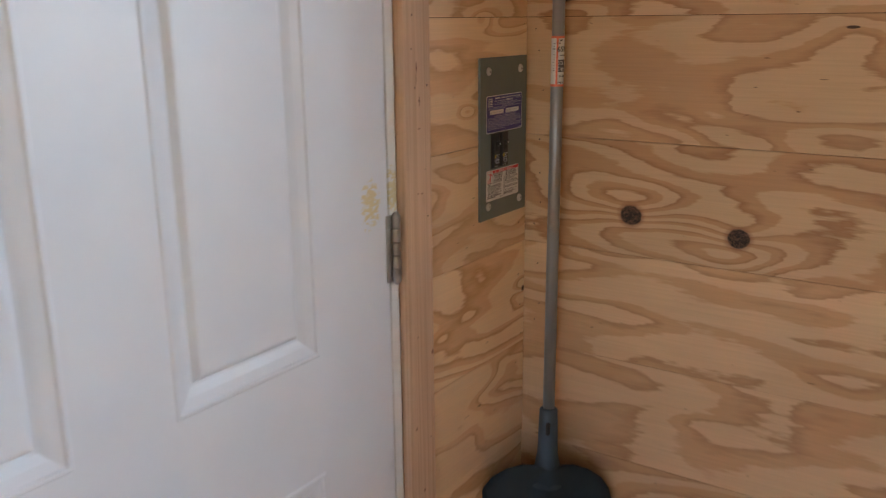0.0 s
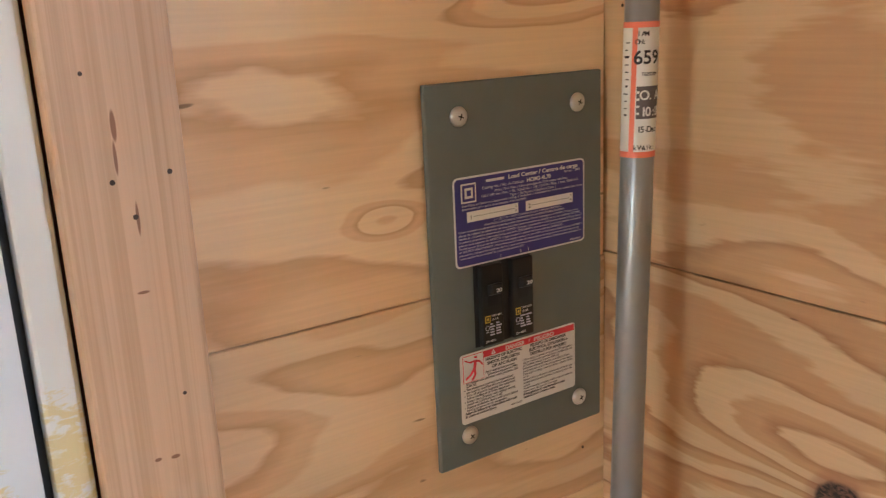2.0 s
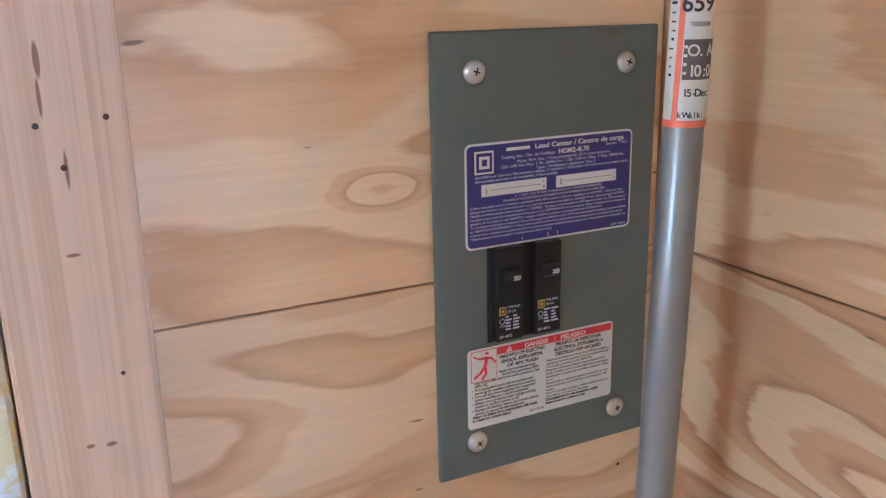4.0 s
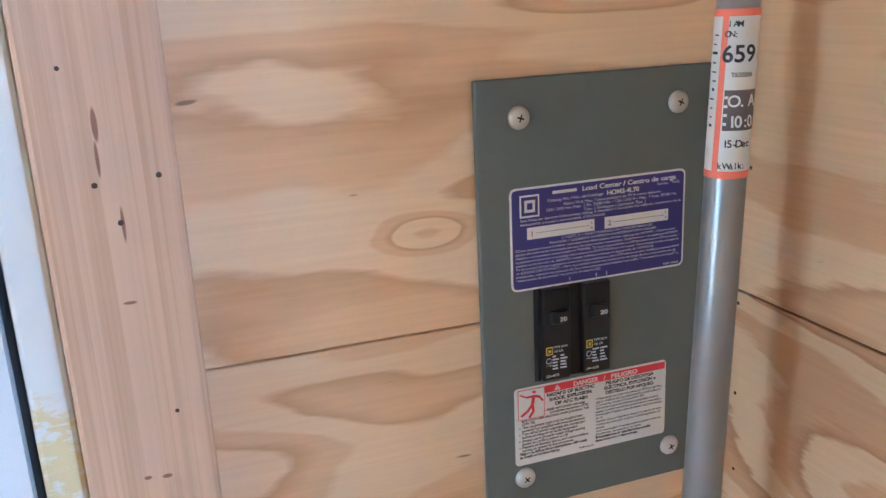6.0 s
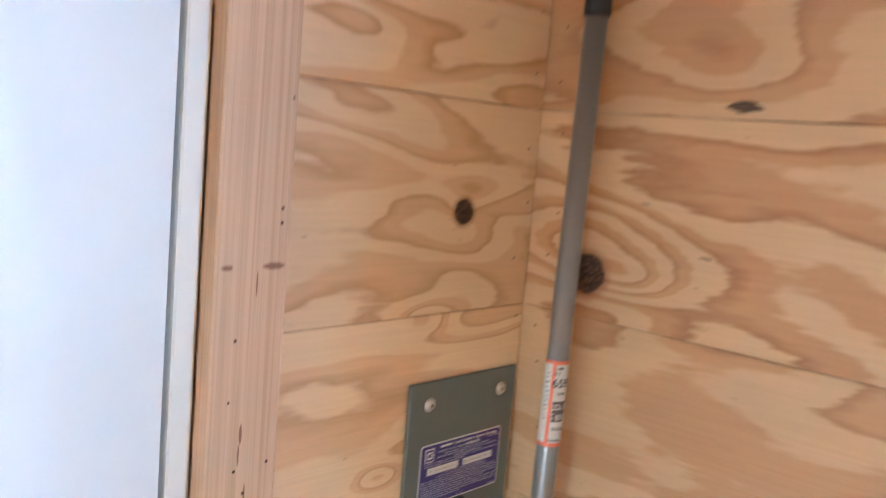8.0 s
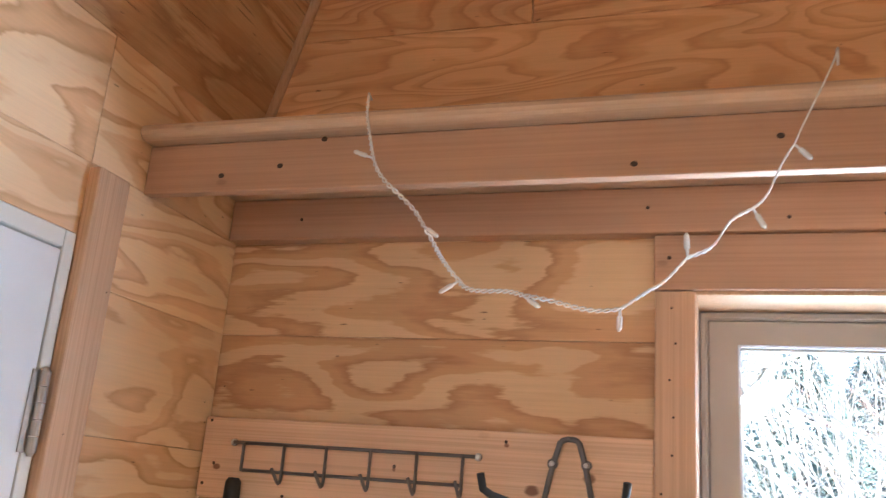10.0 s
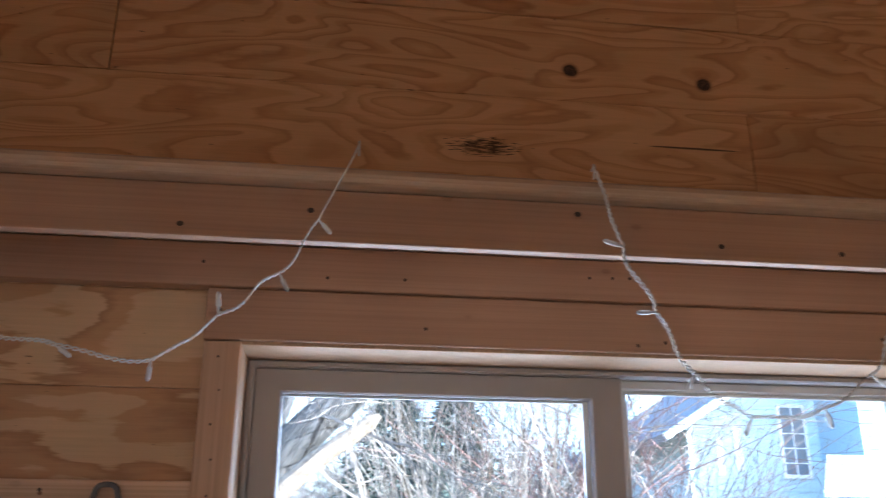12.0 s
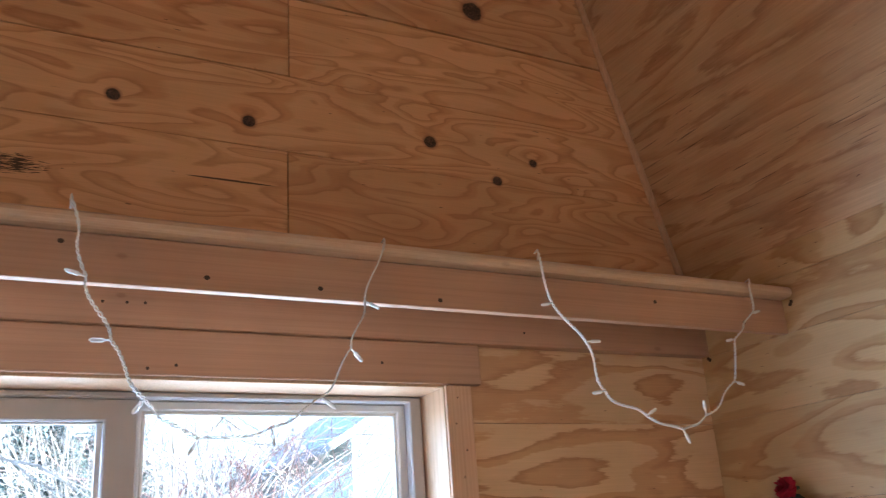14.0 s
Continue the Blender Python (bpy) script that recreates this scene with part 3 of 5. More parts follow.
def door_leaf():
    ys = [DOOR_Y0, 0.185, 0.424, 0.551, 0.788, DOOR_Y1]
    zs = [0.012, 0.235, 0.808, 0.979, 1.610, 1.720, 1.920, DOOR_TOP]
    bm = bmesh.new()
    grid = {}
    for i, yy in enumerate(ys):
        for j, zz in enumerate(zs):
            grid[i, j] = bm.verts.new((DX, yy, zz))
    for i in range(5):
        for j in range(7):
            q = [grid[i, j], grid[i + 1, j], grid[i + 1, j + 1], grid[i, j + 1]]
            if i in (1, 3) and j in (1, 3, 5):
                prev = q
                for inset, depth in ((0.0025, 0.0022), (0.0060, 0.0022), (0.0085, -0.0008), (0.020, -0.0042), (0.030, -0.0095), (0.0335, -0.0100), (0.0400, -0.0028), (0.0430, -0.0020)):
                    y0, y1, z0, z1 = ys[i] + inset, ys[i + 1] - inset, zs[j] + inset, zs[j + 1] - inset
                    cur = [bm.verts.new((DX + depth, yy, zz)) for yy, zz in ((y0, z0), (y1, z0), (y1, z1), (y0, z1))]
                    for k in range(4):
                        m = (k + 1) % 4
                        bm.faces.new((prev[k], prev[m], cur[m], cur[k]))
                    prev = cur
                bm.faces.new(prev)
            else:
                bm.faces.new(q)
    edge = [e for e in bm.edges if len(e.link_faces) == 1]
    ext = bmesh.ops.extrude_edge_only(bm, edges=edge)
    for v in [g for g in ext["geom"] if isinstance(g, bmesh.types.BMVert)]:
        v.co.x = DX - 0.04
    bmesh.ops.recalc_face_normals(bm, faces=bm.faces)
    return bm


sub("door_leaf", door_leaf(), M_DOOR, door)
sub("backing", box((DX - 0.046, DOOR_Y0, 0.012), (DX - 0.041, DOOR_Y1, DOOR_TOP)), M_WHITE, door)
sub("door_jamb", box((XA - 0.12, 0.9475, 0.0), (XA + 0.004, 0.968, 2.064), 0.003, 2), M_JAMB, door)
sub("door_jamb", box((XA - 0.12, -0.008, 0.0), (XA + 0.004, 0.018, 2.064), 0.003, 2), M_JAMB, door)
sub("door_head", box((XA - 0.12, 0.0182, DOOR_TOP + 0.004), (XA + 0.004, 0.9473, 2.064), 0.002), M_JAMB, door)
sub("gasket", box((XA - 0.03, 0.9423, 0.0), (XA - 0.006, 0.9473, DOOR_TOP + 0.002)), M_RUBBER, door)


def hinge(zc):
    h = sub("hinge", box((XA + 0.0052, 0.9360, zc - 0.05), (XA + 0.0072, 0.9470, zc + 0.05), 0.0006), M_STEEL, door, "worn steel butt hinge")
    for k in range(5):
        z0 = zc - 0.05 + k * 0.02
        sub("knuckle", tube([(XA + 0.012, 0.9520, z0 + 0.0006), (XA + 0.012, 0.9520, z0 + 0.0194)], 0.0065, 14), M_STEEL, h, smooth=False)
    for dz in (0.0515, -0.0515):
        sub("pin_tip", tube([(XA + 0.012, 0.9520, zc + dz * 0.96), (XA + 0.012, 0.9520, zc + dz * 1.05)], [0.0055, 0.0035], 12), M_STEEL, h)
    return h


for zc in (0.33, 1.093, 1.832):
    hinge(zc)


# Load centre on the door wall
def lettering(text, size, y, z, x, mat, parent, width=None, bold=0.0):
    cu = bpy.data.curves.new("lettering", "FONT")
    cu.body, cu.size, cu.extrude, cu.offset = text, size, 0.00005, bold
    ob = new("lettering", cu)
    cu.materials.append(mat)
    ob.parent = parent
    m = Matrix(((0, 0, 1, x), (1, 0, 0, y), (0, 1, 0, z), (0, 0, 0, 1)))
    ob.matrix_parent_inverse = parent_free(parent)
    if width:
        bpy.context.view_layer.update()
        k = width / max(ob.dimensions.x, 1e-4)
        m = m @ Matrix.Diagonal((k, 1, 1, 1))
    ob.matrix_basis = m
    return ob


def parent_free(parent):
    return Matrix.Translation(-Vector(parent.location)) if parent.parent is None else Matrix()


PX = XA + 0.0052
panel = thing("load_center", "grey steel breaker panel with blue and red warning labels", "breaker panel", (XA, 1.268, 1.218))
PY0, PY1, PZ0, PZ1 = 1.1915, 1.3455, 1.0825, 1.3525
cover = sub("cover", box((XA + 0.0008, PY0, PZ0), (PX, PY1, PZ1), 0.0012, 2), M_PANEL, panel)


def rounded(y0, y1, z0, z1, x0, x1, r=0.003):
    bm = bmesh.new()
    pts = []
    for cy, cz, a0 in ((y1 - r, z1 - r, 0), (y0 + r, z1 - r, 90), (y0 + r, z0 + r, 180), (y1 - r, z0 + r, 270)):
        pts += [(cy + r * math.cos(radians(a0 + d)), cz + r * math.sin(radians(a0 + d))) for d in (0, 30, 60, 90)]
    f = [bm.verts.new((x1, y, z)) for y, z in pts]
    b = [bm.verts.new((x0, y, z)) for y, z in pts]
    bm.faces.new(f)
    for i in range(len(f)):
        j = (i + 1) % len(f)
        bm.faces.new((f[i], b[i], b[j], f[j]))
    bmesh.ops.recalc_face_normals(bm, faces=bm.faces)
    return bm


def screw(y, z):
    bm = bmesh.new()
    prof = [(0.0068, 0.0), (0.0066, 0.0012), (0.0052, 0.0026), (0.003, 0.0034), (0.0, 0.0037)]
    rings = []
    for r, h in prof[:-1]:
        rings.append([bm.verts.new((PX + h, y + r * math.cos(a), z + r * math.sin(a))) for a in (2 * math.pi * k / 16 for k in range(16))])
    for r0, r1 in zip(rings, rings[1:]):
        for k in range(16):
            bm.faces.new((r0[k], r0[(k + 1) % 16], r1[(k + 1) % 16], r1[k]))
    bm.faces.new(rings[-1])
    s = sub("screw", bm, M_ZINC, panel, "shiny zinc screw", True)
    a = random.uniform(0, 1.5)
    for k in (0, math.pi / 2):
        d = Vector((0, math.cos(a + k), math.sin(a + k)))
        w = Vector((0, -d.z, d.y)) * 0.0006
        c = Vector((PX + 0.0034, y, z))
        sl = bmesh.new()
        sl.faces.new([sl.verts.new(c + d * p * 0.0022 + w * q * 0.8 + Vector((0.0001, 0, 0))) for p, q in ((-1, -1), (1, -1), (1, 1), (-1, 1))])
        sub("slot", sl, M_RUBBER, s)


for y, z in ((1.2175, 1.3305), (1.3215, 1.3310), (1.2170, 1.1050), (1.3220, 1.1040)):
    screw(y, z)

LY0, LY1, LZ0, LZ1 = 1.2107, 1.3282, 1.2285, 1.2905
label_edge = sub("label_border", rounded(LY0, LY1, LZ0, LZ1, PX, PX + 0.0003, 0.0036), M_PAPER, panel)
label_blue = sub("label", rounded(LY0 + 0.0013, LY1 - 0.0013, LZ0 + 0.0013, LZ1 - 0.0013, PX, PX + 0.0005, 0.0027), M_BLUE, panel, "blue rating label with fine white print")
TX = PX + 0.00065


def patch(name, y0, y1, z0, z1, mat, parent, h=0.0002, x=None):
    xx = TX if x is None else x
    return sub(name, box((xx - 0.0001, y0, z0), (xx + h, y1, z1)), mat, parent)


# square mark
patch("mark", 1.2168, 1.2292, 1.2728, 1.2860, M_PAPER, label_blue)
patch("mark", 1.2178, 1.2282, 1.2739, 1.2849, M_BLUE, label_blue, 0.0003)
patch("mark", 1.2196, 1.2264, 1.2758, 1.2830, M_PAPER, label_blue, 0.0004)
patch("mark", 1.2213, 1.2247, 1.2775, 1.2813, M_BLUE, label_blue, 0.0005)
patch("print_bar", 1.2378, 1.2535, 1.2848, 1.2866, M_PAPER, label_blue)
lettering("Load Center / Centro de carga", 0.0040, 1.2570, 1.2846, TX, M_PAPER, label_blue, 0.0640, 0.0001)
lettering("HOM2-4L70", 0.0040, 1.2735, 1.2800, TX, M_PAPER, label_blue, 0.0218, 0.0001)
lettering("Series   002", 0.0024, 1.3080, 1.2820, TX, M_PALE, label_blue, 0.0155)
lettering("Catalog No. / No. de Catálogo", 0.0027, 1.2345, 1.2803, TX, M_PALE, label_blue, 0.0365)
lettering("Mains 70 A Max. / Línea principal de 70 A como máximo.", 0.0025, 1.2450, 1.2773, TX, M_PALE, label_blue, 0.0660)
lettering("120 / 240 Vac Max. 1 Ph. 50/60 Hz. / 120 / 240 V~ Max. 1 fase, 50/60 Hz.", 0.0025, 1.2335, 1.2748, TX, M_PALE, label_blue, 0.0880)
lettering("Type 1 Enclosure / Gabinete Tipo 1", 0.0025, 1.2580, 1.2724, TX, M_PALE, label_blue, 0.0420)
lettering("See Main or Service Disconnect rating, if installed. / Consulte los valores nominales de la", 0.0023, 1.2170, 1.2703, TX, M_PALE, label_blue, 0.1080)
lettering("desconexión principal o de acometida, si fue instalada.", 0.0023, 1.2170, 1.2680, TX, M_PALE, label_blue, 0.0560)
for y0, tag in ((1.2212, "1"), (1.2722, "2")):
    patch("write_strip", y0, y0 + 0.0440, 1.2595, 1.2666, M_PAPER, label_blue)
    lettering(tag, 0.0045, y0 + 0.002, 1.2614, TX + 0.0003, M_INK, label_blue)
    lettering("L", 0.0024, y0 + 0.0415, 1.2640, TX + 0.0003, M_INK, label_blue)
    lettering("R", 0.0024, y0 + 0.0415, 1.2606, TX + 0.0003, M_INK, label_blue)
    for k in range(17):
        patch("dash", y0 + 0.0055 + k * 0.0021, y0 + 0.0068 + k * 0.0021, 1.2629, 1.2632, M_INK, label_blue, 0.0004)
FINE = (("L = LEFT. R = RIGHT HANDLES ON TANDEM BREAKER.", 0.030, 0.062), ("PALANCAS L=IZQUIERDA, R=DERECHA EN INTERRUPTORES TANDEM", 0.022, 0.072),
        ("Close unused circuit breaker openings with filler plates. Order catalog no. HOMFP. / Cierre con", 0.0, 0.1075),
        ("placas de relleno las aberturas sin uso del interruptor automático. Solicite el no. de catálogo HOMFP.", 0.0, 0.1100),
        ("Handle at mid-position shows breaker is TRIPPED. To reset, move handle to OFF position then to ON position. /", 0.0, 0.1110),
        ("La palanca en posición intermedia indica que se ha DISPARADO el interruptor. Para restablecerlo, coloque la", 0.0, 0.1105),
        ("palanca en la posición de ABIERTO. Luego, vuélvala a colocar en la posición de CERRADO.", 0.0, 0.0930),
        ("To disconnect all load conductors from the supply conductors, turn OFF circuit breaker handle(s) marked MAIN", 0.0, 0.1110),
        ("or SERVICE DISCONNECT. / Para desconectar todos los conductores de carga de los conductores de ali-", 0.0, 0.1090),
        ("mentación, coloque las palancas de los interruptores automáticos marcados \"desconexión principal\" o", 0.0, 0.1105),
        ("\"desconexión de acometida\" en posición de abierto (O).", 0.0, 0.0560))
for k, (line, ind, wide) in enumerate(FINE):
    lettering(line, 0.0021, 1.2136 + ind, 1.2573 - k * 0.00228, TX, M_PALE, label_blue, wide)
lettering("40281-308-02", 0.0019, 1.3135, 1.2308, TX, M_PALE, label_blue, 0.0110)
lettering("1", 0.0030, 1.2480, 1.2305, TX, M_PAPER, label_blue)
lettering("2", 0.0030, 1.2660, 1.2305, TX, M_PAPER, label_blue)
patch("tick", 1.2735, 1.2738, 1.2305, 1.2330, M_PAPER, label_blue)

# breakers
sub("recess", box((XA + 0.001, 1.2248, 1.1690), (PX + 0.0003, 1.2748, 1.2284)), M_RUBBER, panel)


def breaker(y0):
    w, face = 0.0188, PX + 0.0048
    b = sub("breaker", box((XA + 0.002, y0, 1.1697), (face, y0 + w, 1.2280), 0.0010, 2), M_BLACK, panel, "black plastic circuit breaker")
    sub("slot", box((face - 0.002, y0 + 0.0045, 1.1985), (face + 0.0002, y0 + 0.0135, 1.2100)), M_RUBBER, b)
    toggle = bmesh.new()
    box_into(toggle, (face - 0.002, y0 + 0.0045, 1.2055), (face + 0.0045, y0 + 0.0140, 1.2135), 0.0012, 2)
    for v in toggle.verts:
        k = (v.co.x - face + 0.002) / 0.0065
        v.co.y += 0.0010 * k
        v.co.z += 0.0022 * k
    sub("toggle", toggle, M_BLACK, b)
    lettering("20", 0.0038, y0 + 0.0090, 1.2092, face + 0.0047, M_PAPER, b, 0.0050, 0.0001)
    mx = face + 0.0002
    patch("mark", y0 + 0.0020, y0 + 0.0065, 1.1868, 1.1920, M_YELLOW, b, 0.0002, mx)
    patch("mark", y0 + 0.0027, y0 + 0.0058, 1.1876, 1.1912, M_BLACK, b, 0.0003, mx)
    patch("mark", y0 + 0.0034, y0 + 0.0051, 1.1884, 1.1904, M_YELLOW, b, 0.0004, mx)
    lettering("TYPE HOM", 0.0022, y0 + 0.0072, 1.1905, mx, M_PAPER, b, 0.0090)
    lettering("10 kA", 0.0024, y0 + 0.0072, 1.1878, mx, M_PAPER, b, 0.0058)
    rng = random.Random(int(y0 * 1e4))
    for k in range(5):
        wide = 0.0022 + rng.random() * 0.0025
        z0 = 1.1850 - k * 0.0020
        patch("print_bar", y0 + 0.0062, y0 + 0.0062 + wide, z0, z0 + 0.0010, M_PALE, b, 0.0002, mx)
        patch("print_bar", y0 + 0.0115, y0 + 0.0115 + wide * 1.15, z0, z0 + 0.0010, M_PALE, b, 0.0002, mx)
    seal = bmesh.new()
    tube_into(seal, [(mx + 0.0001, y0 + 0.0038 + 0.0017 * math.cos(a), 1.1830 + 0.0017 * math.sin(a)) for a in (2 * math.pi * k / 14 for k in range(15))], 0.00022, 5)
    sub("seal_mark", seal, M_PALE, b)
    lettering("LISTED", 0.0013, y0 + 0.0022, 1.1795, mx, M_PALE, b, 0.0034)
    lettering("DP-4075", 0.0024, y0 + 0.0020, 1.1722, mx, M_PAPER, b, 0.0085)


breaker(1.2283)
breaker(1.2555)

DY0, DY1, DZ0, DZ1 = 1.2107, 1.3180, 1.1140, 1.1663
red_label = sub("warning_label", rounded(DY0, DY1, DZ0, DZ1, PX, PX + 0.0004, 0.0024), M_PAPER, panel, "white and red danger label")
DX2 = PX + 0.0005
patch("red_band", DY0 + 0.0205, DY1 - 0.0012, 1.1603, 1.1650, M_RED, red_label, 0.0002, DX2)
sign = bmesh.new()
sign.faces.new([sign.verts.new((DX2 + 0.0003, DY0 + y, z)) for y, z in ((0.0268, 1.1610), (0.0312, 1.1610), (0.0290, 1.1645))])
sub("warning_triangle", sign, M_PAPER, red_label)
patch("exclamation", DY0 + 0.0288, DY0 + 0.0292, 1.1616, 1.1634, M_RED, red_label, 0.0004, DX2)
lettering("DANGER", 0.0042, DY0 + 0.0400, 1.1611, DX2 + 0.00025, M_PAPER, red_label, 0.0175, 0.0001)
lettering("/", 0.0042, DY0 + 0.0615, 1.1611, DX2 + 0.00025, M_PAPER, red_label)
lettering("PELIGRO", 0.0042, DY0 + 0.0665, 1.1611, DX2 + 0.00025, M_PAPER, red_label, 0.0190, 0.0001)
patch("hazard_sign", DY0 + 0.0022, DY0 + 0.0203, 1.1450, 1.1650, M_RED, red_label, 0.0001, DX2)
patch("hazard_sign", DY0 + 0.0026, DY0 + 0.0199, 1.1454, 1.1646, M_PAPER, red_label, 0.0002, DX2)
for (ya, za, yb, zb, r) in ((0.0128, 1.1600, 0.0118, 1.1545, 0.0011), (0.0118, 1.1545, 0.0085, 1.1505, 0.0009), (0.0085, 1.1505, 0.0042, 1.1478, 0.0008), (0.0118, 1.1545, 0.0125, 1.1500, 0.0009), (0.0125, 1.1500, 0.0095, 1.1460, 0.0008),
                            (0.0128, 1.1600, 0.0165, 1.1590, 0.0008), (0.0165, 1.1590, 0.0190, 1.1558, 0.0007), (0.0126, 1.1600, 0.0080, 1.1598, 0.0007), (0.0080, 1.1598, 0.0035, 1.1622, 0.0005), (0.0130, 1.1624, 0.0131, 1.1634, 0.0013)):
    sub("hazard_stroke", tube([(DX2 + 0.0002, DY0 + ya, za), (DX2 + 0.0002, DY0 + yb, zb)], r, 6), M_RED, red_label)
for text, y, z, wide in (("HAZARD OF ELECTRIC", 0.0220, 1.1573, 0.0330), ("SHOCK, EXPLOSION,", 0.0235, 1.1540, 0.0300), ("OR ARC FLASH", 0.0275, 1.1507, 0.0225),
                         ("PELIGRO DE DESCARGA", 0.0630, 1.1573, 0.0350), ("ELÉCTRICA, EXPLOSIÓN o", 0.0620, 1.1540, 0.0375), ("DESTELLO POR ARQUEO", 0.0630, 1.1507, 0.0350)):
    lettering(text, 0.0032, DY0 + y, z, DX2, M_INK, red_label, wide, 0.00012)
LEFT = (("Apply appropriate personal", 0.0215), ("protective equipment (PPE)", 0.0240), ("and follow safe electrical work practices. See", 0.0045), ("NFPA 70E.", 0.0045), ("This equipment must only be installed and", 0.0045), ("serviced by qualified electrical personnel.", 0.0045),
        ("Turn off all power supplying this equipment", 0.0045), ("before working on or inside equipment.", 0.0045), ("Always use a properly rated voltage sensing", 0.0045), ("device to confirm power is off.", 0.0045),
        ("Replace all devices, doors, and covers before", 0.0045), ("turning on power to this equipment.", 0.0045), ("Failure to follow these instructions will result", 0.0030), ("in death or serious injury.", 0.0030))
for k, (line, ind) in enumerate(LEFT):
    lettering(line, 0.0026, DY0 + ind, 1.1480 - k * 0.00226, DX2, M_INK, red_label, min(0.0465, 0.00102 * len(line)), 0.0001 if k > 11 else 0.00004)
    if k in (0, 4, 6, 8, 10):
        patch("bullet", DY0 + ind - 0.0018, DY0 + ind - 0.0012, 1.1484 - k * 0.00226, 1.1490 - k * 0.00226, M_INK, red_label, 0.0002, DX2)
RIGHT = ("Utilice equipo de protección personal (EPP) apropiado y", "siga las prácticas de seguridad eléctrica establecidas por", "su Compañía, consulte la norma NFPA 70E.", "Solamente el personal eléctrico especializado deberá",
         "instalar y prestar servicio de mantenimiento a este equipo.", "Desenergice el equipo antes de realizar cualquier trabajo", "en él.", "Siempre utilice un dispositivo detector de tensión de valor",
         "nominal adecuado para confirmar la desenergización del", "equipo.", "Antes de energizar el equipo, vuelva a colocar todos los", "dispositivos, las puertas y las tapas.", "El incumplimiento de estas instrucciones podrá", "causar la muerte o lesiones serias.")
for k, line in enumerate(RIGHT):
    lettering(line, 0.0024, DY0 + 0.0560, 1.1480 - k * 0.00226, DX2, M_INK, red_label, min(0.0485, 0.00088 * len(line)), 0.0001 if k > 11 else 0.0)
lettering("40281-263-02", 0.0020, DY0 + 0.0440, 1.1165, DX2, M_INK, red_label, 0.0105)

# Shovel leaning in the corner
SX, SY = -0.6498, 1.2575
shovel = thing("shovel", "grey tube-handled shovel with slate plastic blade leaning in the corner", "shovel", (SX - 0.01, SY, 0.0))
tilt = lambda z: (SX - (z - 0.7) * 0.025, SY + (z - 0.7) * 0.055, z)
sub("handle", tube([tilt(0.70), tilt(1.2), tilt(1.72)], 0.0103, 28), M_ALU, shovel, "grey metal tube", True)
gp = [tilt(1.700), tilt(1.702), tilt(1.745), tilt(1.768), tilt(1.774)]
sub("grip", tube(gp, [0.0110, 0.0125, 0.0128, 0.0122, 0.0085], 20), M_GRIP, shovel, "black plastic end grip", True)


def socket():
    bm = bmesh.new()
    zs = [0.745, 0.742, 0.70, 0.66, 0.63, 0.60]
    tube_into(bm, [tilt(z) for z in zs], [0.0125, 0.0160, 0.0175, 0.0185, 0.024, 0.030], 20)
    return bm


sub("socket", socket(), M_SHOVEL, shovel, "", True)
sub("socket_hole", box((SX + 0.0035, SY - 0.0185, 0.700), (SX + 0.0105, SY - 0.009, 0.724), 0.003, 2), M_RUBBER, shovel)


TURN = (math.cos(radians(33)), math.sin(radians(33)))   # the blade stands across the corner


def blade():
    bm = bmesh.new()
    rows = []
    for k in range(15):
        t = (k / 14) ** 2.2
        z = 0.645 - 0.635 * t
        w = 0.017 + 0.106 * (1 - math.exp(-(0.645 - z) / 0.028)) + 0.02 * t
        row = []
        for i in range(13):
            s = i / 6 - 1
            bulge = 0.030 * math.exp(-(s * w / 0.03) ** 2) * max(0, 1 - t * 2.2)
            across, out = s * w, -0.002 - bulge - 0.02 * (1 - s * s) * 0.4 + 0.035 * abs(s) ** 3 * min(1, t * 4) + 0.02 * t
            row.append(bm.verts.new((SX + across * TURN[0] - out * TURN[1], SY + across * TURN[1] + out * TURN[0], z)))
        rows.append(row)
    for a, b in zip(rows, rows[1:]):
        for i in range(12):
            bm.faces.new((a[i], a[i + 1], b[i + 1], b[i]))
    r = bmesh.ops.solidify(bm, geom=bm.faces[:], thickness=0.004)
    bmesh.ops.recalc_face_normals(bm, faces=bm.faces)
    return bm


sub("blade", blade(), M_SHOVEL, shovel, "", True)


def wrap(z0, z1, a0, a1, mat, name, r, parent, drift=0.0):
    """A sheet wrapped on the tube between two angles; drift turns it a little with height."""
    bm = bmesh.new()
    n = max(4, int(abs(a1 - a0) / 12))
    prev = None
    for k in range(n + 1):
        cur = []
        for z, d in ((z0, 0.0), (z1, drift)):
            a = radians(a0 + (a1 - a0) * k / n + d)
            cur.append(bm.verts.new(Vector(tilt(z)) + Vector((math.cos(a), math.sin(a), 0)) * r))
        if prev:
            bm.faces.new((prev[0], cur[0], cur[1], prev[1]))
        prev = cur
    bmesh.ops.recalc_face_normals(bm, faces=bm.faces)
    label = "white price label with orange edges" if parent is shovel else ""
    return sub(name, bm, mat, parent, label, True)


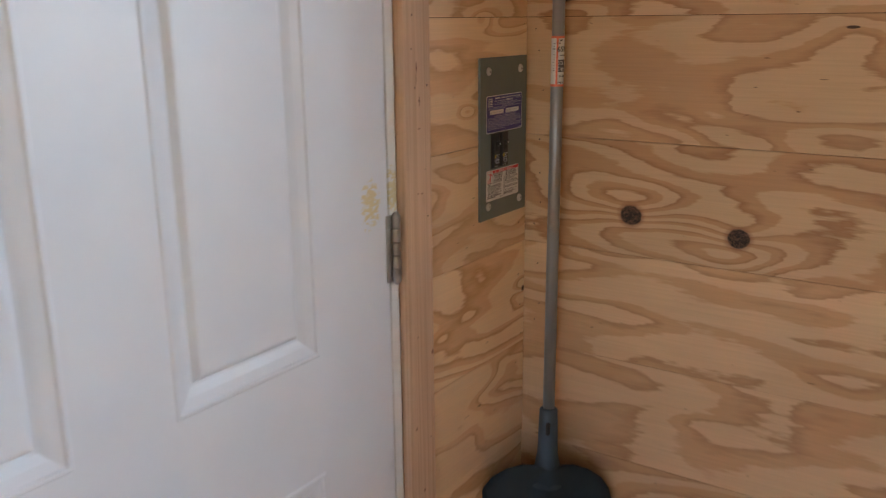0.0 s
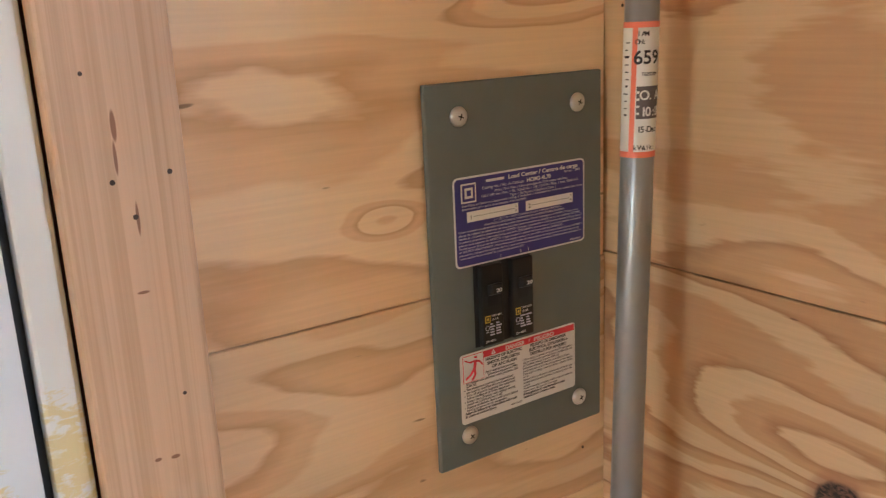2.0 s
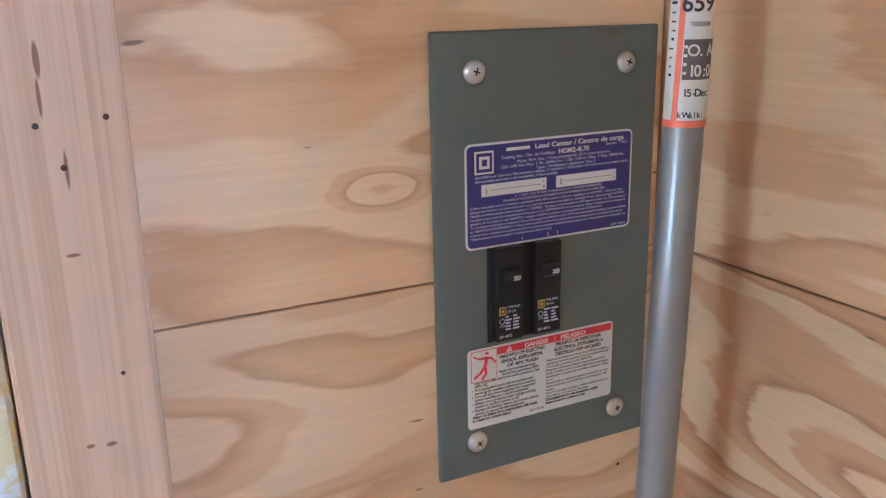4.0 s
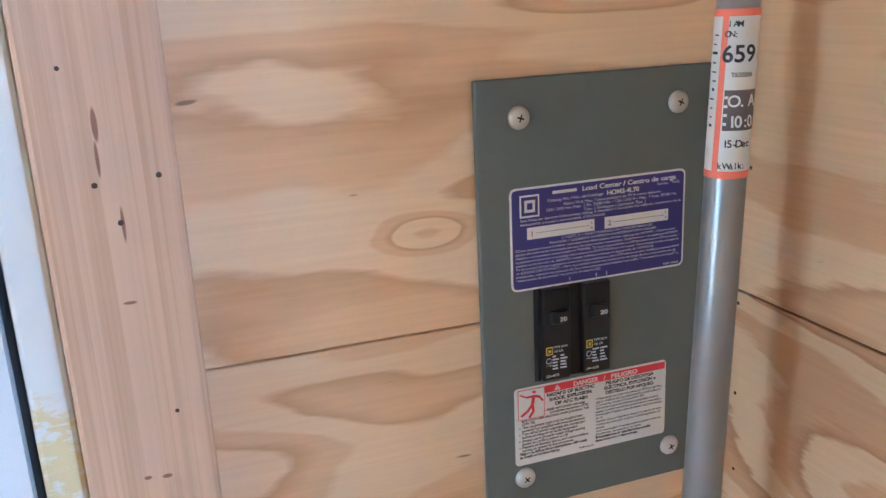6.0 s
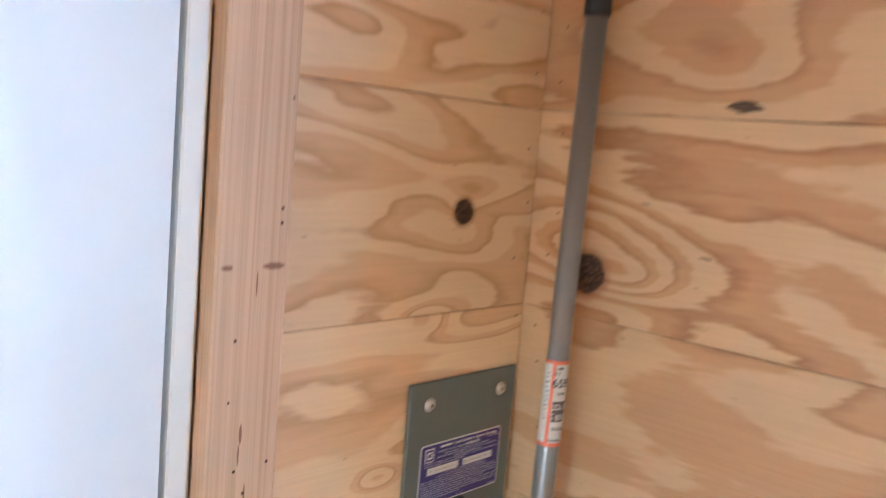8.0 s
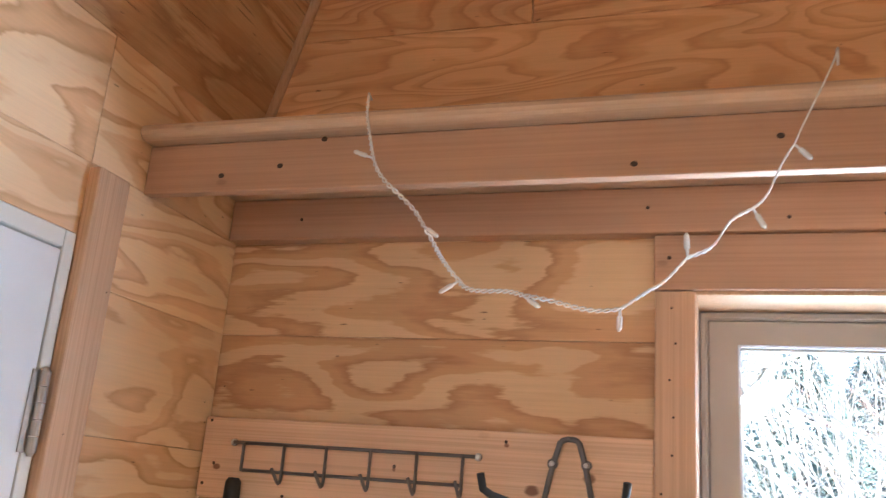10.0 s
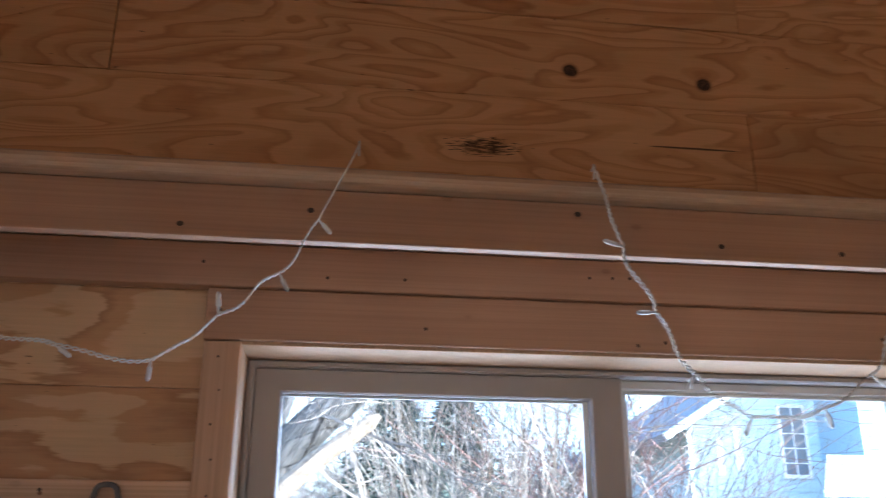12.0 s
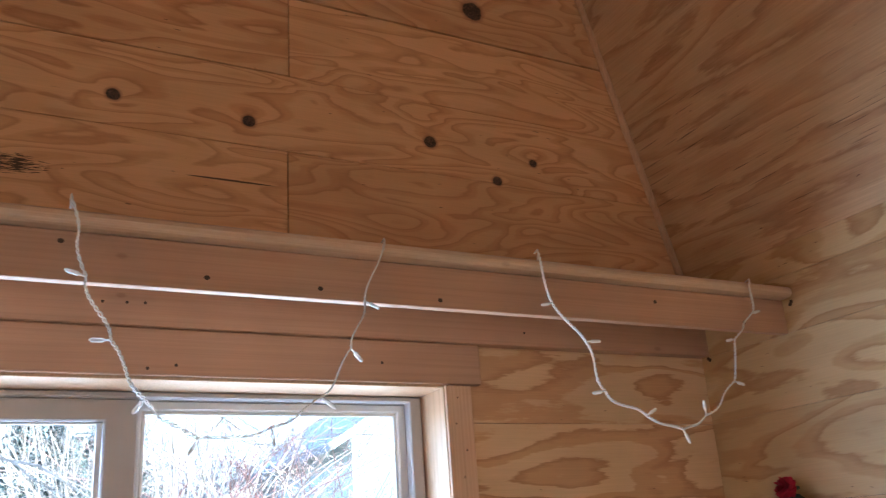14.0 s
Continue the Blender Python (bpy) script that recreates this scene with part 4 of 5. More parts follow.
STZ0, STZ1 = 1.3055, 1.3850
price = wrap(STZ0, STZ1, 130, 490, M_PAPER, "price_label", 0.01060, shovel)
wrap(STZ1 - 0.0030, STZ1 + 0.0004, 0, 360, M_ORANGE, "orange_edge", 0.01072, price)
wrap(STZ0 - 0.0004, STZ0 + 0.0032, 0, 360, M_ORANGE, "orange_edge", 0.01072, price)
wrap(STZ0, STZ1, 282, 299, M_ORANGE, "orange_edge", 0.01074, price, 4)
wrap(1.3285, 1.3478, 304, 402, M_FIELD, "dark_field", 0.01070, price)
rngp = random.Random(5)
for k in range(11):
    z0 = 1.3300 + k * 0.0043
    wrap(z0, z0 + (0.0007 if k % 4 else 0.0013), 252 + rngp.random() * 10, 277 - rngp.random() * 8, M_INK, "print_bar", 0.01072, price)


def wrapped_text(text, z, start, size, mat, pitch=0.50):
    """Characters set round the tube one by one from a starting angle."""
    ang = start
    for ch in text:
        if ch != " ":
            cu = bpy.data.curves.new("lettering", "FONT")
            cu.body, cu.size, cu.extrude, cu.align_x, cu.offset = ch, size, 0.00003, "CENTER", size * 0.018
            cu.materials.append(mat)
            ob = new("lettering", cu)
            ob.parent = price
            a = radians(ang)
            n = Vector((math.cos(a), math.sin(a), 0))
            xx = Vector((-math.sin(a), math.cos(a), 0))
            c = Vector(tilt(z)) + n * 0.0109
            ob.matrix_basis = Matrix(((xx.x, 0, n.x, c.x), (xx.y, 0, n.y, c.y), (0, 1, 0, c.z), (0, 0, 0, 1)))
        narrow = ch in ".:1 -i"
        ang += math.degrees(size * (pitch * (0.72 if narrow else 1.0)) / 0.0109)


wrapped_text("659", 1.3610, 306, 0.0112, M_INK, 0.50)
wrapped_text("1 AM", 1.3772, 306, 0.0040, M_INK)
wrapped_text("ON:", 1.3725, 303, 0.0040, M_INK)
wrapped_text("T620204", 1.3540, 322, 0.0030, M_INK)
wrapped_text("O. A", 1.3400, 330, 0.0078, M_PAPER)
wrapped_text("10:0", 1.3302, 329, 0.0078, M_PAPER)
wrapped_text("15-Dec", 1.3205, 316, 0.0052, M_INK)
wrapped_text("k Walk:", 1.3100, 304, 0.0042, M_INK)
for k in range(4):
    z0 = 1.3310 + k * 0.0042
    wrap(z0, z0 + 0.0014, 305, 314, M_PAPER, "print_bar", 0.01078, price)

# Peg board with hooks
peg = tagged(obj("peg_board", box((XA + 0.004, YB - 0.019, 1.742), (-0.0405, YB - 0.0005, 1.868), 0.002, 2), M_PEG), "pale pine board fixed flat on the wall", "board")
rack = thing("hook_rack", "dark grey wire hook rack with five hooks", "hook rack", (-0.49, YB - 0.02, 1.80))
RY = YB - 0.026
sub("top_wire", tube([(-0.692, RY, 1.829), (-0.293, RY, 1.829)], 0.0028, 10), M_WIRE, rack, "", True)
sub("bottom_wire", tube([(-0.672, RY, 1.787), (-0.311, RY, 1.787)], 0.0026, 10), M_WIRE, rack, "", True)
for xx in (-0.672, -0.601, -0.529, -0.456, -0.382, -0.311):
    if xx == -0.672:
        pts = [(xx, RY - 0.003, 1.829), (xx, RY - 0.003, 1.785)]
    else:
        pts = [(xx, RY - 0.003, 1.829), (xx, RY - 0.003, 1.780), (xx, RY - 0.005, 1.772), (xx, RY - 0.010, 1.770), (xx, RY - 0.016, 1.774), (xx, RY - 0.036, 1.791)]
    sub("hook", tube(pts, 0.0026, 8), M_WIRE, rack, "", True)
for xx in (-0.694, -0.290):
    eye = bmesh.new()
    tube_into(eye, [(xx, YB - 0.0195, 1.829), (xx, YB - 0.0225, 1.829)], 0.0058, 16)
    sub("eyelet", eye, M_WIRE, rack)
    sub("screw", tube([(xx, YB - 0.0226, 1.829), (xx, YB - 0.0265, 1.829)], [0.0055, 0.0035], 14), M_ZINC, rack, "shiny screw")

# Utility hook
uh = thing("utility_hook", "black double-arm storage hook with rubber-coated arms", "wall hook", (-0.15, YB - 0.02, 1.80))
UY = YB - 0.025
ctr = -0.156
for s in (-1, 1):
    leg = [(ctr + s * (0.004 + 0.012 * math.sin(a)) * 1.0, UY, 1.848 + 0.013 * math.cos(a)) for a in (radians(d) for d in range(0, 91, 30))] + [(ctr + s * 0.023, UY, 1.825), (ctr + s * 0.036, UY, 1.765)]
    sub("leg", tube([(ctr, UY, 1.861)] + leg, 0.0042, 10), M_WIRE, uh, "", True)
    arm = [(ctr + s * 0.036, UY, 1.765), (ctr + s * 0.037, UY - 0.006, 1.757), (ctr + s * 0.058, UY - 0.055, 1.766), (ctr + s * 0.083, UY - 0.108, 1.776), (ctr + s * 0.091, UY - 0.124, 1.783), (ctr + s * 0.094, UY - 0.130, 1.802)]
    sub("arm", tube(arm, 0.0052, 12), M_RUBBERTIP, uh, "rubber-coated arm", True)
    sub("screw_tab", tube([(ctr + s * 0.024, YB - 0.0195, 1.826), (ctr + s * 0.024, YB - 0.024, 1.826)], 0.0075, 14), M_WIRE, uh)
    sub("screw", tube([(ctr + s * 0.024, YB - 0.0242, 1.826), (ctr + s * 0.024, YB - 0.031, 1.826)], [0.0052, 0.003], 14), M_ZINC, uh, "shiny screw")


# Nail heads, and small knots made from the same discs
M_NAIL = plain("rusty_nail", (0.055, 0.032, 0.022), 0.7)


def nail_mesh(normal):
    bm = bmesh.new()
    n = Vector(normal)
    s = n.orthogonal().normalized()
    t = n.cross(s)
    rims = []
    for r, h in ((0.0021, 0.0), (0.0019, 0.0004)):
        rims.append([bm.verts.new((s * math.cos(a) + t * math.sin(a)) * r + n * h) for a in (2 * math.pi * k / 8 for k in range(8))])
    for k in range(8):
        bm.faces.new((rims[0][k], rims[0][(k + 1) % 8], rims[1][(k + 1) % 8], rims[1][k]))
    bm.faces.new(rims[1])
    bmesh.ops.recalc_face_normals(bm, faces=bm.faces)
    me = bpy.data.meshes.new("nail_or_knot")
    bm.to_mesh(me)
    bm.free()
    me.materials.append(M_NAIL)
    return me


NAIL_X, NAIL_Y = nail_mesh((1, 0, 0)), nail_mesh((0, -1, 0))


def nails(parent, me, places, size=1.0):
    for p in places:
        ob = new("nail_or_knot", me)
        ob.parent = parent
        ob.matrix_parent_inverse = Matrix.Translation(-Vector(parent.location))
        ob.matrix_basis = Matrix.Translation(p) @ Matrix.Diagonal((size, size, size, 1))


tr = bpy.data.objects["trim_door"]
rngn = random.Random(3)
nails(tr, NAIL_X, [(XA + 0.0188, 0.99 + 0.033 * (k % 2) + rngn.uniform(-0.006, 0.006), 0.55 + 0.21 * k + rngn.uniform(-0.03, 0.03)) for k in range(8)], 0.6)
nails(tr, NAIL_X, [(XA + 0.0188, 1.024, 1.322), (XA + 0.0188, 0.995, 1.320), (XA + 0.0188, 1.004, 1.301), (XA + 0.0188, 1.022, 1.129), (XA + 0.0188, 0.990, 1.420), (XA + 0.0188, 1.025, 1.517), (XA + 0.0188, 1.025, 1.506)], 0.75)
fb_ = [o for o in shelf.children if o.name.startswith("front_board")][0]
# On the front board the discs stand in for small dark knots.
for p in ((-0.472, 2.234), (-0.628, 2.186), (-0.536, 2.197), (-0.049, 2.178), (0.12, 2.206), (0.492, 2.221), (0.701, 2.183), (0.884, 2.180), (1.103, 2.176), (1.591, 2.208), (1.83, 2.180)):
    ob = new("nail_or_knot", NAIL_Y)
    ob.parent = fb_
    ob.matrix_basis = Matrix.Translation((p[0], 1.0838, p[1])) @ Matrix.Diagonal((2.3, 1, 1.9, 1))
hb = bpy.data.objects["header_board"]
nails(hb, NAIL_Y, [(x, YB - 0.0302, z) for x, z in ((-0.051, 2.205), (0.145, 2.186), (0.27, 2.188), (0.58, 2.205), (0.62, 2.206), (0.65, 2.207), (1.432, 2.195), (-0.62, 2.2))], 1.4)
nails(bpy.data.objects["trim_window_top"], NAIL_Y, [(x, YB - 0.0202, z) for x, z in ((0.306, 2.11), (0.708, 2.101), (0.66, 2.094), (-0.02, 2.13), (1.1, 2.12))], 1.5)
for nm, xx in (("trim_window_left", -0.02), ("trim_window_right", 1.268)):
    nails(bpy.data.objects[nm], NAIL_Y, [(xx + rngn.uniform(-0.012, 0.012), YB - 0.0192, 2.055 - 0.052 * k) for k in range(8)], 0.9)
nails(peg, NAIL_Y, [(x, YB - 0.0192, z) for x, z in ((-0.742, 1.862), (-0.744, 1.763), (-0.6, 1.752), (-0.42, 1.808), (-0.25, 1.853), (-0.24, 1.765), (-0.728, 1.795))], 1.3)
rngb = random.Random(8)
for wall, me, place in ((wall_west, NAIL_X, lambda z: (XA + 0.0008, 1.335 + rngb.uniform(-0.008, 0.008), z)), (wall_north, NAIL_Y, lambda z: (XA + 0.014 + rngb.uniform(0, 0.02), YB - 0.0008, z))):
    nails(wall, me, [place(0.85 + 0.062 * k + rngb.uniform(-0.02, 0.02)) for k in range(18)], 0.6)
dark_dots = [(XC - 0.004, 1.062, 2.229), (XC - 0.004, 1.066, 2.224), (XC - 0.004, 1.332, 2.161), (XC - 0.004, 1.327, 2.157)]
NAIL_C = nail_mesh((-1, 0, 0))
for p in dark_dots:
    ob = new("nail_or_knot", NAIL_C)
    ob.parent = wall_east
    ob.matrix_basis = Matrix.Translation((XC - 0.001, p[1], p[2])) @ Matrix.Diagonal((3, 2.2, 2.2, 1))


# Fairy lights hung in swags from the shelf lip
def clear_plastic():
    g = Graph("clear_plastic", 0.18)
    g.bsdf.inputs["Transmission Weight"].default_value = 0.25
    g.bsdf.inputs["IOR"].default_value = 1.45
    return g.colour((0.97, 0.96, 0.93))


M_CLEAR = clear_plastic()


def swag(joints, seed):
    """One hanging string: joints are (x, y, z, bulb x, bulb z) along it, the wire runs smoothly through them."""
    rng = random.Random(seed)
    pts = [Vector(j[:3]) for j in joints]
    st = thing("fairy_lights", "clear twisted fairy-light string hanging in a swag, unlit", "string lights", tuple(pts[0]), "swags of fairy lights")
    ext = [pts[0] * 2 - pts[1]] + pts + [pts[-1] * 2 - pts[-2]]
    path = []
    for i in range(1, len(ext) - 2):
        a, b, c, d = ext[i - 1:i + 3]
        kink = Vector((rng.uniform(-1, 1), rng.uniform(-1, 1), rng.uniform(-1, 1))) * 0.006
        for k in range(40):
            t = k / 40
            p = 0.5 * ((2 * b) + (c - a) * t + (2 * a - 5 * b + 4 * c - d) * t * t + (3 * b - a - 3 * c + d) * t ** 3)
            path.append(p + kink * math.sin(2 * math.pi * t))
    path.append(pts[-1])
    for phase in (0, math.pi):
        wire = []
        for k, p in enumerate(path):
            a = k * 0.95 + phase
            wire.append(p + Vector((math.cos(a) * 0.5, math.sin(a), math.cos(a))) * 0.0020)
        sub("wire", tube(wire, 0.00125, 5), M_CLEAR, st, "", True)
    for x, y, z, bx, bz in joints:
        if bx or bz:
            p = Vector((x, y, z))
            d = Vector((bx, rng.uniform(-0.35, 0.1), bz)).normalized()
            sub("bulb", tube([p, p + d * 0.009, p + d * 0.0105, p + d * 0.025, p + d * 0.028], [0.0014, 0.0018, 0.0033, 0.0030, 0.0013], 8), M_CLEAR, st, "", True)
    for p in (pts[0], pts[-1]):
        sub("clip", tube([p + Vector((0, 0.004, -0.016)), p + Vector((0, -0.001, -0.004)), p + Vector((0, 0, 0.004)), p + Vector((0, 0.012, 0.0))], 0.0016, 6), M_CLEAR, st, "", True)


swag([(-0.397, 1.05, 2.278, 0, 0), (-0.381, 1.05, 2.187, -1, 0.35), (-0.304, 1.05, 2.093, 0.9, -0.7), (-0.252, 1.05, 2.021, -0.9, -0.6), (-0.172, 1.05, 2.003, 0.7, -0.5), (-0.059, 1.05, 1.988, 0, -1),
      (0.015, 1.05, 2.048, -0.05, 1), (0.086, 1.055, 2.106, 0.45, -0.9), (0.132, 1.055, 2.182, 0.6, -0.75), (0.181, 1.045, 2.290, 0, 0)], 1)
swag([(0.497, 1.015, 2.262, 0, 0), (0.520, 0.985, 2.139, -1, 0.25), (0.556, 0.985, 2.054, -1, -0.1), (0.603, 0.99, 1.979, -0.6, -0.8), (0.676, 1.0, 1.929, -0.5, -0.8), (0.779, 1.01, 1.945, 0.1, -1),
      (0.859, 1.025, 1.992, 0.8, -0.6), (0.914, 1.035, 2.071, 0.7, -0.7), (0.944, 1.045, 2.153, 0.9, -0.45), (0.986, 1.05, 2.262, 0, 0)], 2)
swag([(1.285, 1.035, 2.268, 0, 0), (1.301, 1.03, 2.170, -1, -0.25), (1.357, 1.02, 2.100, 1, 0.0), (1.387, 1.02, 2.012, -1, -0.15), (1.473, 1.02, 1.970, 0.9, 0.45), (1.554, 1.02, 1.946, 0.3, -0.9),
      (1.615, 1.02, 1.972, -0.2, 0.9), (1.703, 1.02, 2.038, 0.9, -0.2), (1.735, 1.03, 2.126, -0.9, -0.2), (1.807, 1.04, 2.186, 1, 0.3), (1.83, 1.05, 2.262, 0, 0)], 4)


# Red flower ornament on the far wall
def flower():
    fl = thing("flower_ornament", "dark red fabric flower with green leaves on the wall", "ornament", (1.93, 1.135, 1.845))
    rng = random.Random(12)
    red = plain("red_fabric", (0.50, 0.012, 0.035), 0.8, 0, 0.25, 60, 0.2)
    green = plain("dark_green_leaf", (0.035, 0.055, 0.022), 0.6, 0, 0.2, 40)
    c = Vector((1.925, 1.135, 1.842))
    for k in range(16):
        bm = bmesh.new()
        a, e = k * 2.4, -0.2 + 1.3 * (k / 16)
        n = Vector((-math.cos(e) * 0.6 - 0.3, math.cos(a), math.sin(a) * 1.0)).normalized()
        s = n.orthogonal().normalized()
        t = n.cross(s)
        r = 0.021 * (0.7 + 0.3 * rng.random())
        rows = []
        for i in range(5):
            u = i / 4
            w = r * math.sin(math.pi * (0.15 + 0.8 * u))
            rows.append([bm.verts.new(c + n * (0.008 + 0.020 * u) + t * r * (u * 1.1 - 0.4) + s * w * v - n * 0.004 * v * v) for v in (-1, -0.5, 0, 0.5, 1)])
        for r0, r1 in zip(rows, rows[1:]):
            for i in range(4):
                bm.faces.new((r0[i], r0[i + 1], r1[i + 1], r1[i]))
        bmesh.ops.solidify(bm, geom=bm.faces[:], thickness=0.0012)
        sub("petal", bm, red, fl, "", True)
    for k in range(4):
        bm = bmesh.new()
        d = Vector((-0.15, math.cos(0.5 + k * 0.9) * 1.0, -0.55 - 0.25 * (k % 2))).normalized()
        s = Vector((1, 0, 0)).cross(d).normalized()
        b = c + Vector((0.012, 0, -0.012))
        mid = [b + d * (0.062 * u) for u in (0, 0.25, 0.5, 0.75, 1)]
        w = [0.002, 0.009, 0.011, 0.007, 0.0005]
        L = [bm.verts.new(p + s * q) for p, q in zip(mid, w)]
        R = [bm.verts.new(p - s * q) for p, q in zip(mid, w)]
        for i in range(4):
            bm.faces.new((L[i], L[i + 1], R[i + 1], R[i]))
        bmesh.ops.solidify(bm, geom=bm.faces[:], thickness=0.0008)
        sub("leaf", bm, green, fl, "", True)
    sub("stem", tube([c + Vector((0.03, 0, 0)), c + Vector((0.005, 0, -0.002))], 0.004, 8), green, fl)


flower()


# Outdoors
def leafy(name, a, b, scale=12.0, rough=0.9):
    g = Graph(name, rough)
    n = g.noise(g.node("ShaderNodeTexCoord").outputs["Object"], scale, 5.0, 0.65)
    g.bump(n, 0.5, 0.02)
    return g.colour(g.ramp(n, [(0.32, a), (0.68, b)]))


M_GROUND = leafy("dead_grass", (0.16, 0.12, 0.07), (0.30, 0.24, 0.15), 2.5)


def furrowed_bark():
    """Grey bark with long dark furrows up the trunk."""
    g = Graph("grey_bark", 0.92)
    x, y, z = g.xyz()
    lean = g.math("SUBTRACT", x, g.math("MULTIPLY", z, 0.65))
    fur = g.noise(g.vec(g.math("MULTIPLY", lean, 22.0), g.math("MULTIPLY", y, 22.0), g.math("MULTIPLY", z, 3.5)), 1.0, 4.0, 0.65, 0.8)
    spots = g.noise(g.node("ShaderNodeTexCoord").outputs["Object"], 3.0, 4.0, 0.6)
    col = g.ramp(fur, [(0.34, (0.028, 0.026, 0.025)), (0.50, (0.062, 0.058, 0.056)), (0.68, (0.105, 0.10, 0.096))])
    col = g.mix(1.0, col, g.ramp(spots, [(0.35, (0.62, 0.64, 0.62)), (0.65, (1.1, 1.1, 1.1))]), "MULTIPLY")
    g.bump(fur, 0.9, 0.05)
    return g.colour(col)


M_BARK = furrowed_bark()
M_BARE = leafy("bare_wood", (0.11, 0.085, 0.06), (0.24, 0.195, 0.145), 22.0)
M_TWIG = leafy("pale_twig", (0.11, 0.095, 0.08), (0.30, 0.26, 0.22), 3.0)
M_REDTWIG = leafy("reddish_twig", (0.14, 0.065, 0.05), (0.27, 0.15, 0.12), 3.0)
M_NEEDLE = leafy("conifer_green", (0.018, 0.028, 0.024), (0.04, 0.06, 0.048), 5.0)
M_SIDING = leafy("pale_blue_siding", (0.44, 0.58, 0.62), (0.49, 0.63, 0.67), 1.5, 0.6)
# Darker copy of the siding: the wing's shade is put into its colour.
M_SIDING_SHADED = leafy("shaded_blue_siding", (0.30, 0.43, 0.54), (0.34, 0.47, 0.58), 1.5, 0.6)
M_SHINGLE = leafy("grey_shingle", (0.14, 0.145, 0.155), (0.23, 0.235, 0.25), 8.0)
M_DARKPANE = plain("dark_pane", (0.17, 0.19, 0.21), 0.12)

gbm = bmesh.new()
bmesh.ops.create_grid(gbm, x_segments=24, y_segments=24, size=400)
for v in gbm.verts:
    v.co.z = -0.35
tagged(obj("ground", gbm, M_GROUND), "dormant brown winter lawn around the shed", "ground", kind="structure")


def grow(bm, start, direction, length, radius, rng, levels, sides=5, curve=0.25, fork=3, up=0.05):
    """A limb that tapers and forks."""
    p, d = Vector(start), Vector(direction).normalized()
    pts, n = [p.copy()], 6
    for _ in range(n):
        d = (d + Vector((rng.uniform(-1, 1), rng.uniform(-1, 1), rng.uniform(-1, 1))) * curve * 0.5 + Vector((0, 0, up))).normalized()
        p = p + d * length / n
        pts.append(p.copy())
    tube_into(bm, pts, [radius * (1 - 0.6 * k / n) for k in range(n + 1)], sides, False)
    if levels:
        for k in range(fork):
            i = rng.randint(2, n)
            nd = (d + Vector((rng.uniform(-1, 1), rng.uniform(-1, 1), rng.uniform(-0.7, 0.9)))).normalized()
            grow(bm, pts[i], nd, length * rng.uniform(0.45, 0.75), radius * 0.45, rng, levels - 1, max(3, sides - 1), curve, fork, up)


def big_tree():
    tree = thing("tree", "old leaning bare tree with a broken pale limb", "tree", (-1.9, 8.0, -0.35))
    trunk = tube([(-1.9, 8.0, -0.36), (-1.65, 8.0, 0.7), (-1.15, 8.0, 1.6), (-0.62, 8.0, 2.22), (-0.18, 8.0, 2.63), (0.10, 8.0, 2.92), (0.36, 8.0, 3.16), (1.0, 8.1, 4.0), (1.5, 8.2, 5.4)], [0.36, 0.30, 0.25, 0.21, 0.19, 0.175, 0.165, 0.14, 0.09], 18)
    sub("trunk", trunk, M_BARK, tree, "grey furrowed trunk", True)
    limb = bmesh.new()
    tube_into(limb, [(-1.0, 7.75, 1.55), (-0.40, 7.05, 2.0), (-0.20, 7.0, 2.185), (0.09, 7.0, 2.452), (0.335, 7.0, 2.629), (0.50, 6.99, 2.75), (0.57, 6.97, 2.80)], [0.11, 0.082, 0.078, 0.074, 0.070, 0.06, 0.02], 12)
    sub("broken_limb", limb, M_BARE, tree, "broken barkless limb, pale in the sun", False)
    for pts, rad in ((((-1.1, 8.2, 1.7), (-0.90, 8.45, 2.3), (-0.79, 8.5, 2.71), (-0.618, 8.5, 2.95), (-0.41, 8.5, 3.19), (-0.1, 8.6, 4.2)), (0.11, 0.06, 0.052, 0.05, 0.045, 0.025)),
                     (((-0.30, 8.0, 2.55), (-0.28, 8.0, 2.85), (-0.16, 8.0, 3.2), (-0.1, 8.0, 4.2)), (0.09, 0.06, 0.05, 0.03))):
        sub("limb", tube(pts, list(rad), 8), M_BARK, tree, "", True)
    crown = bmesh.new()
    rng = random.Random(21)
    for st, d, ln in (((0.05, 8.0, 3.0), (1.2, -0.4, 0.1), 2.4), ((0.0, 7.9, 2.95), (1.0, -0.6, -0.2), 1.6), ((-0.3, 8.0, 2.6), (-1, -0.2, 0.7), 1.8), ((0.3, 7.0, 2.6), (0.5, 0, -0.9), 0.7), ((0.1, 7.0, 2.4), (0.6, 0, -0.8), 0.6),
                      ((0.35, 8.1, 3.7), (1, -0.3, -0.25), 2.6), ((-0.4, 8.9, 3.0), (-0.8, 0, 0.5), 1.5), ((-0.4, 8.8, 2.7), (-1, 0, -0.1), 1.2), ((0.0, 8.0, 3.0), (-0.2, -0.4, 1), 2.0), ((0.5, 8.0, 4.0), (1.4, -0.4, -0.6), 2.8)):
        grow(crown, st, d, ln, 0.022, rng, 3, 4, 0.5, 3, -0.02)
    sub("crown", crown, M_TWIG, tree, "bare twigs")


big_tree()


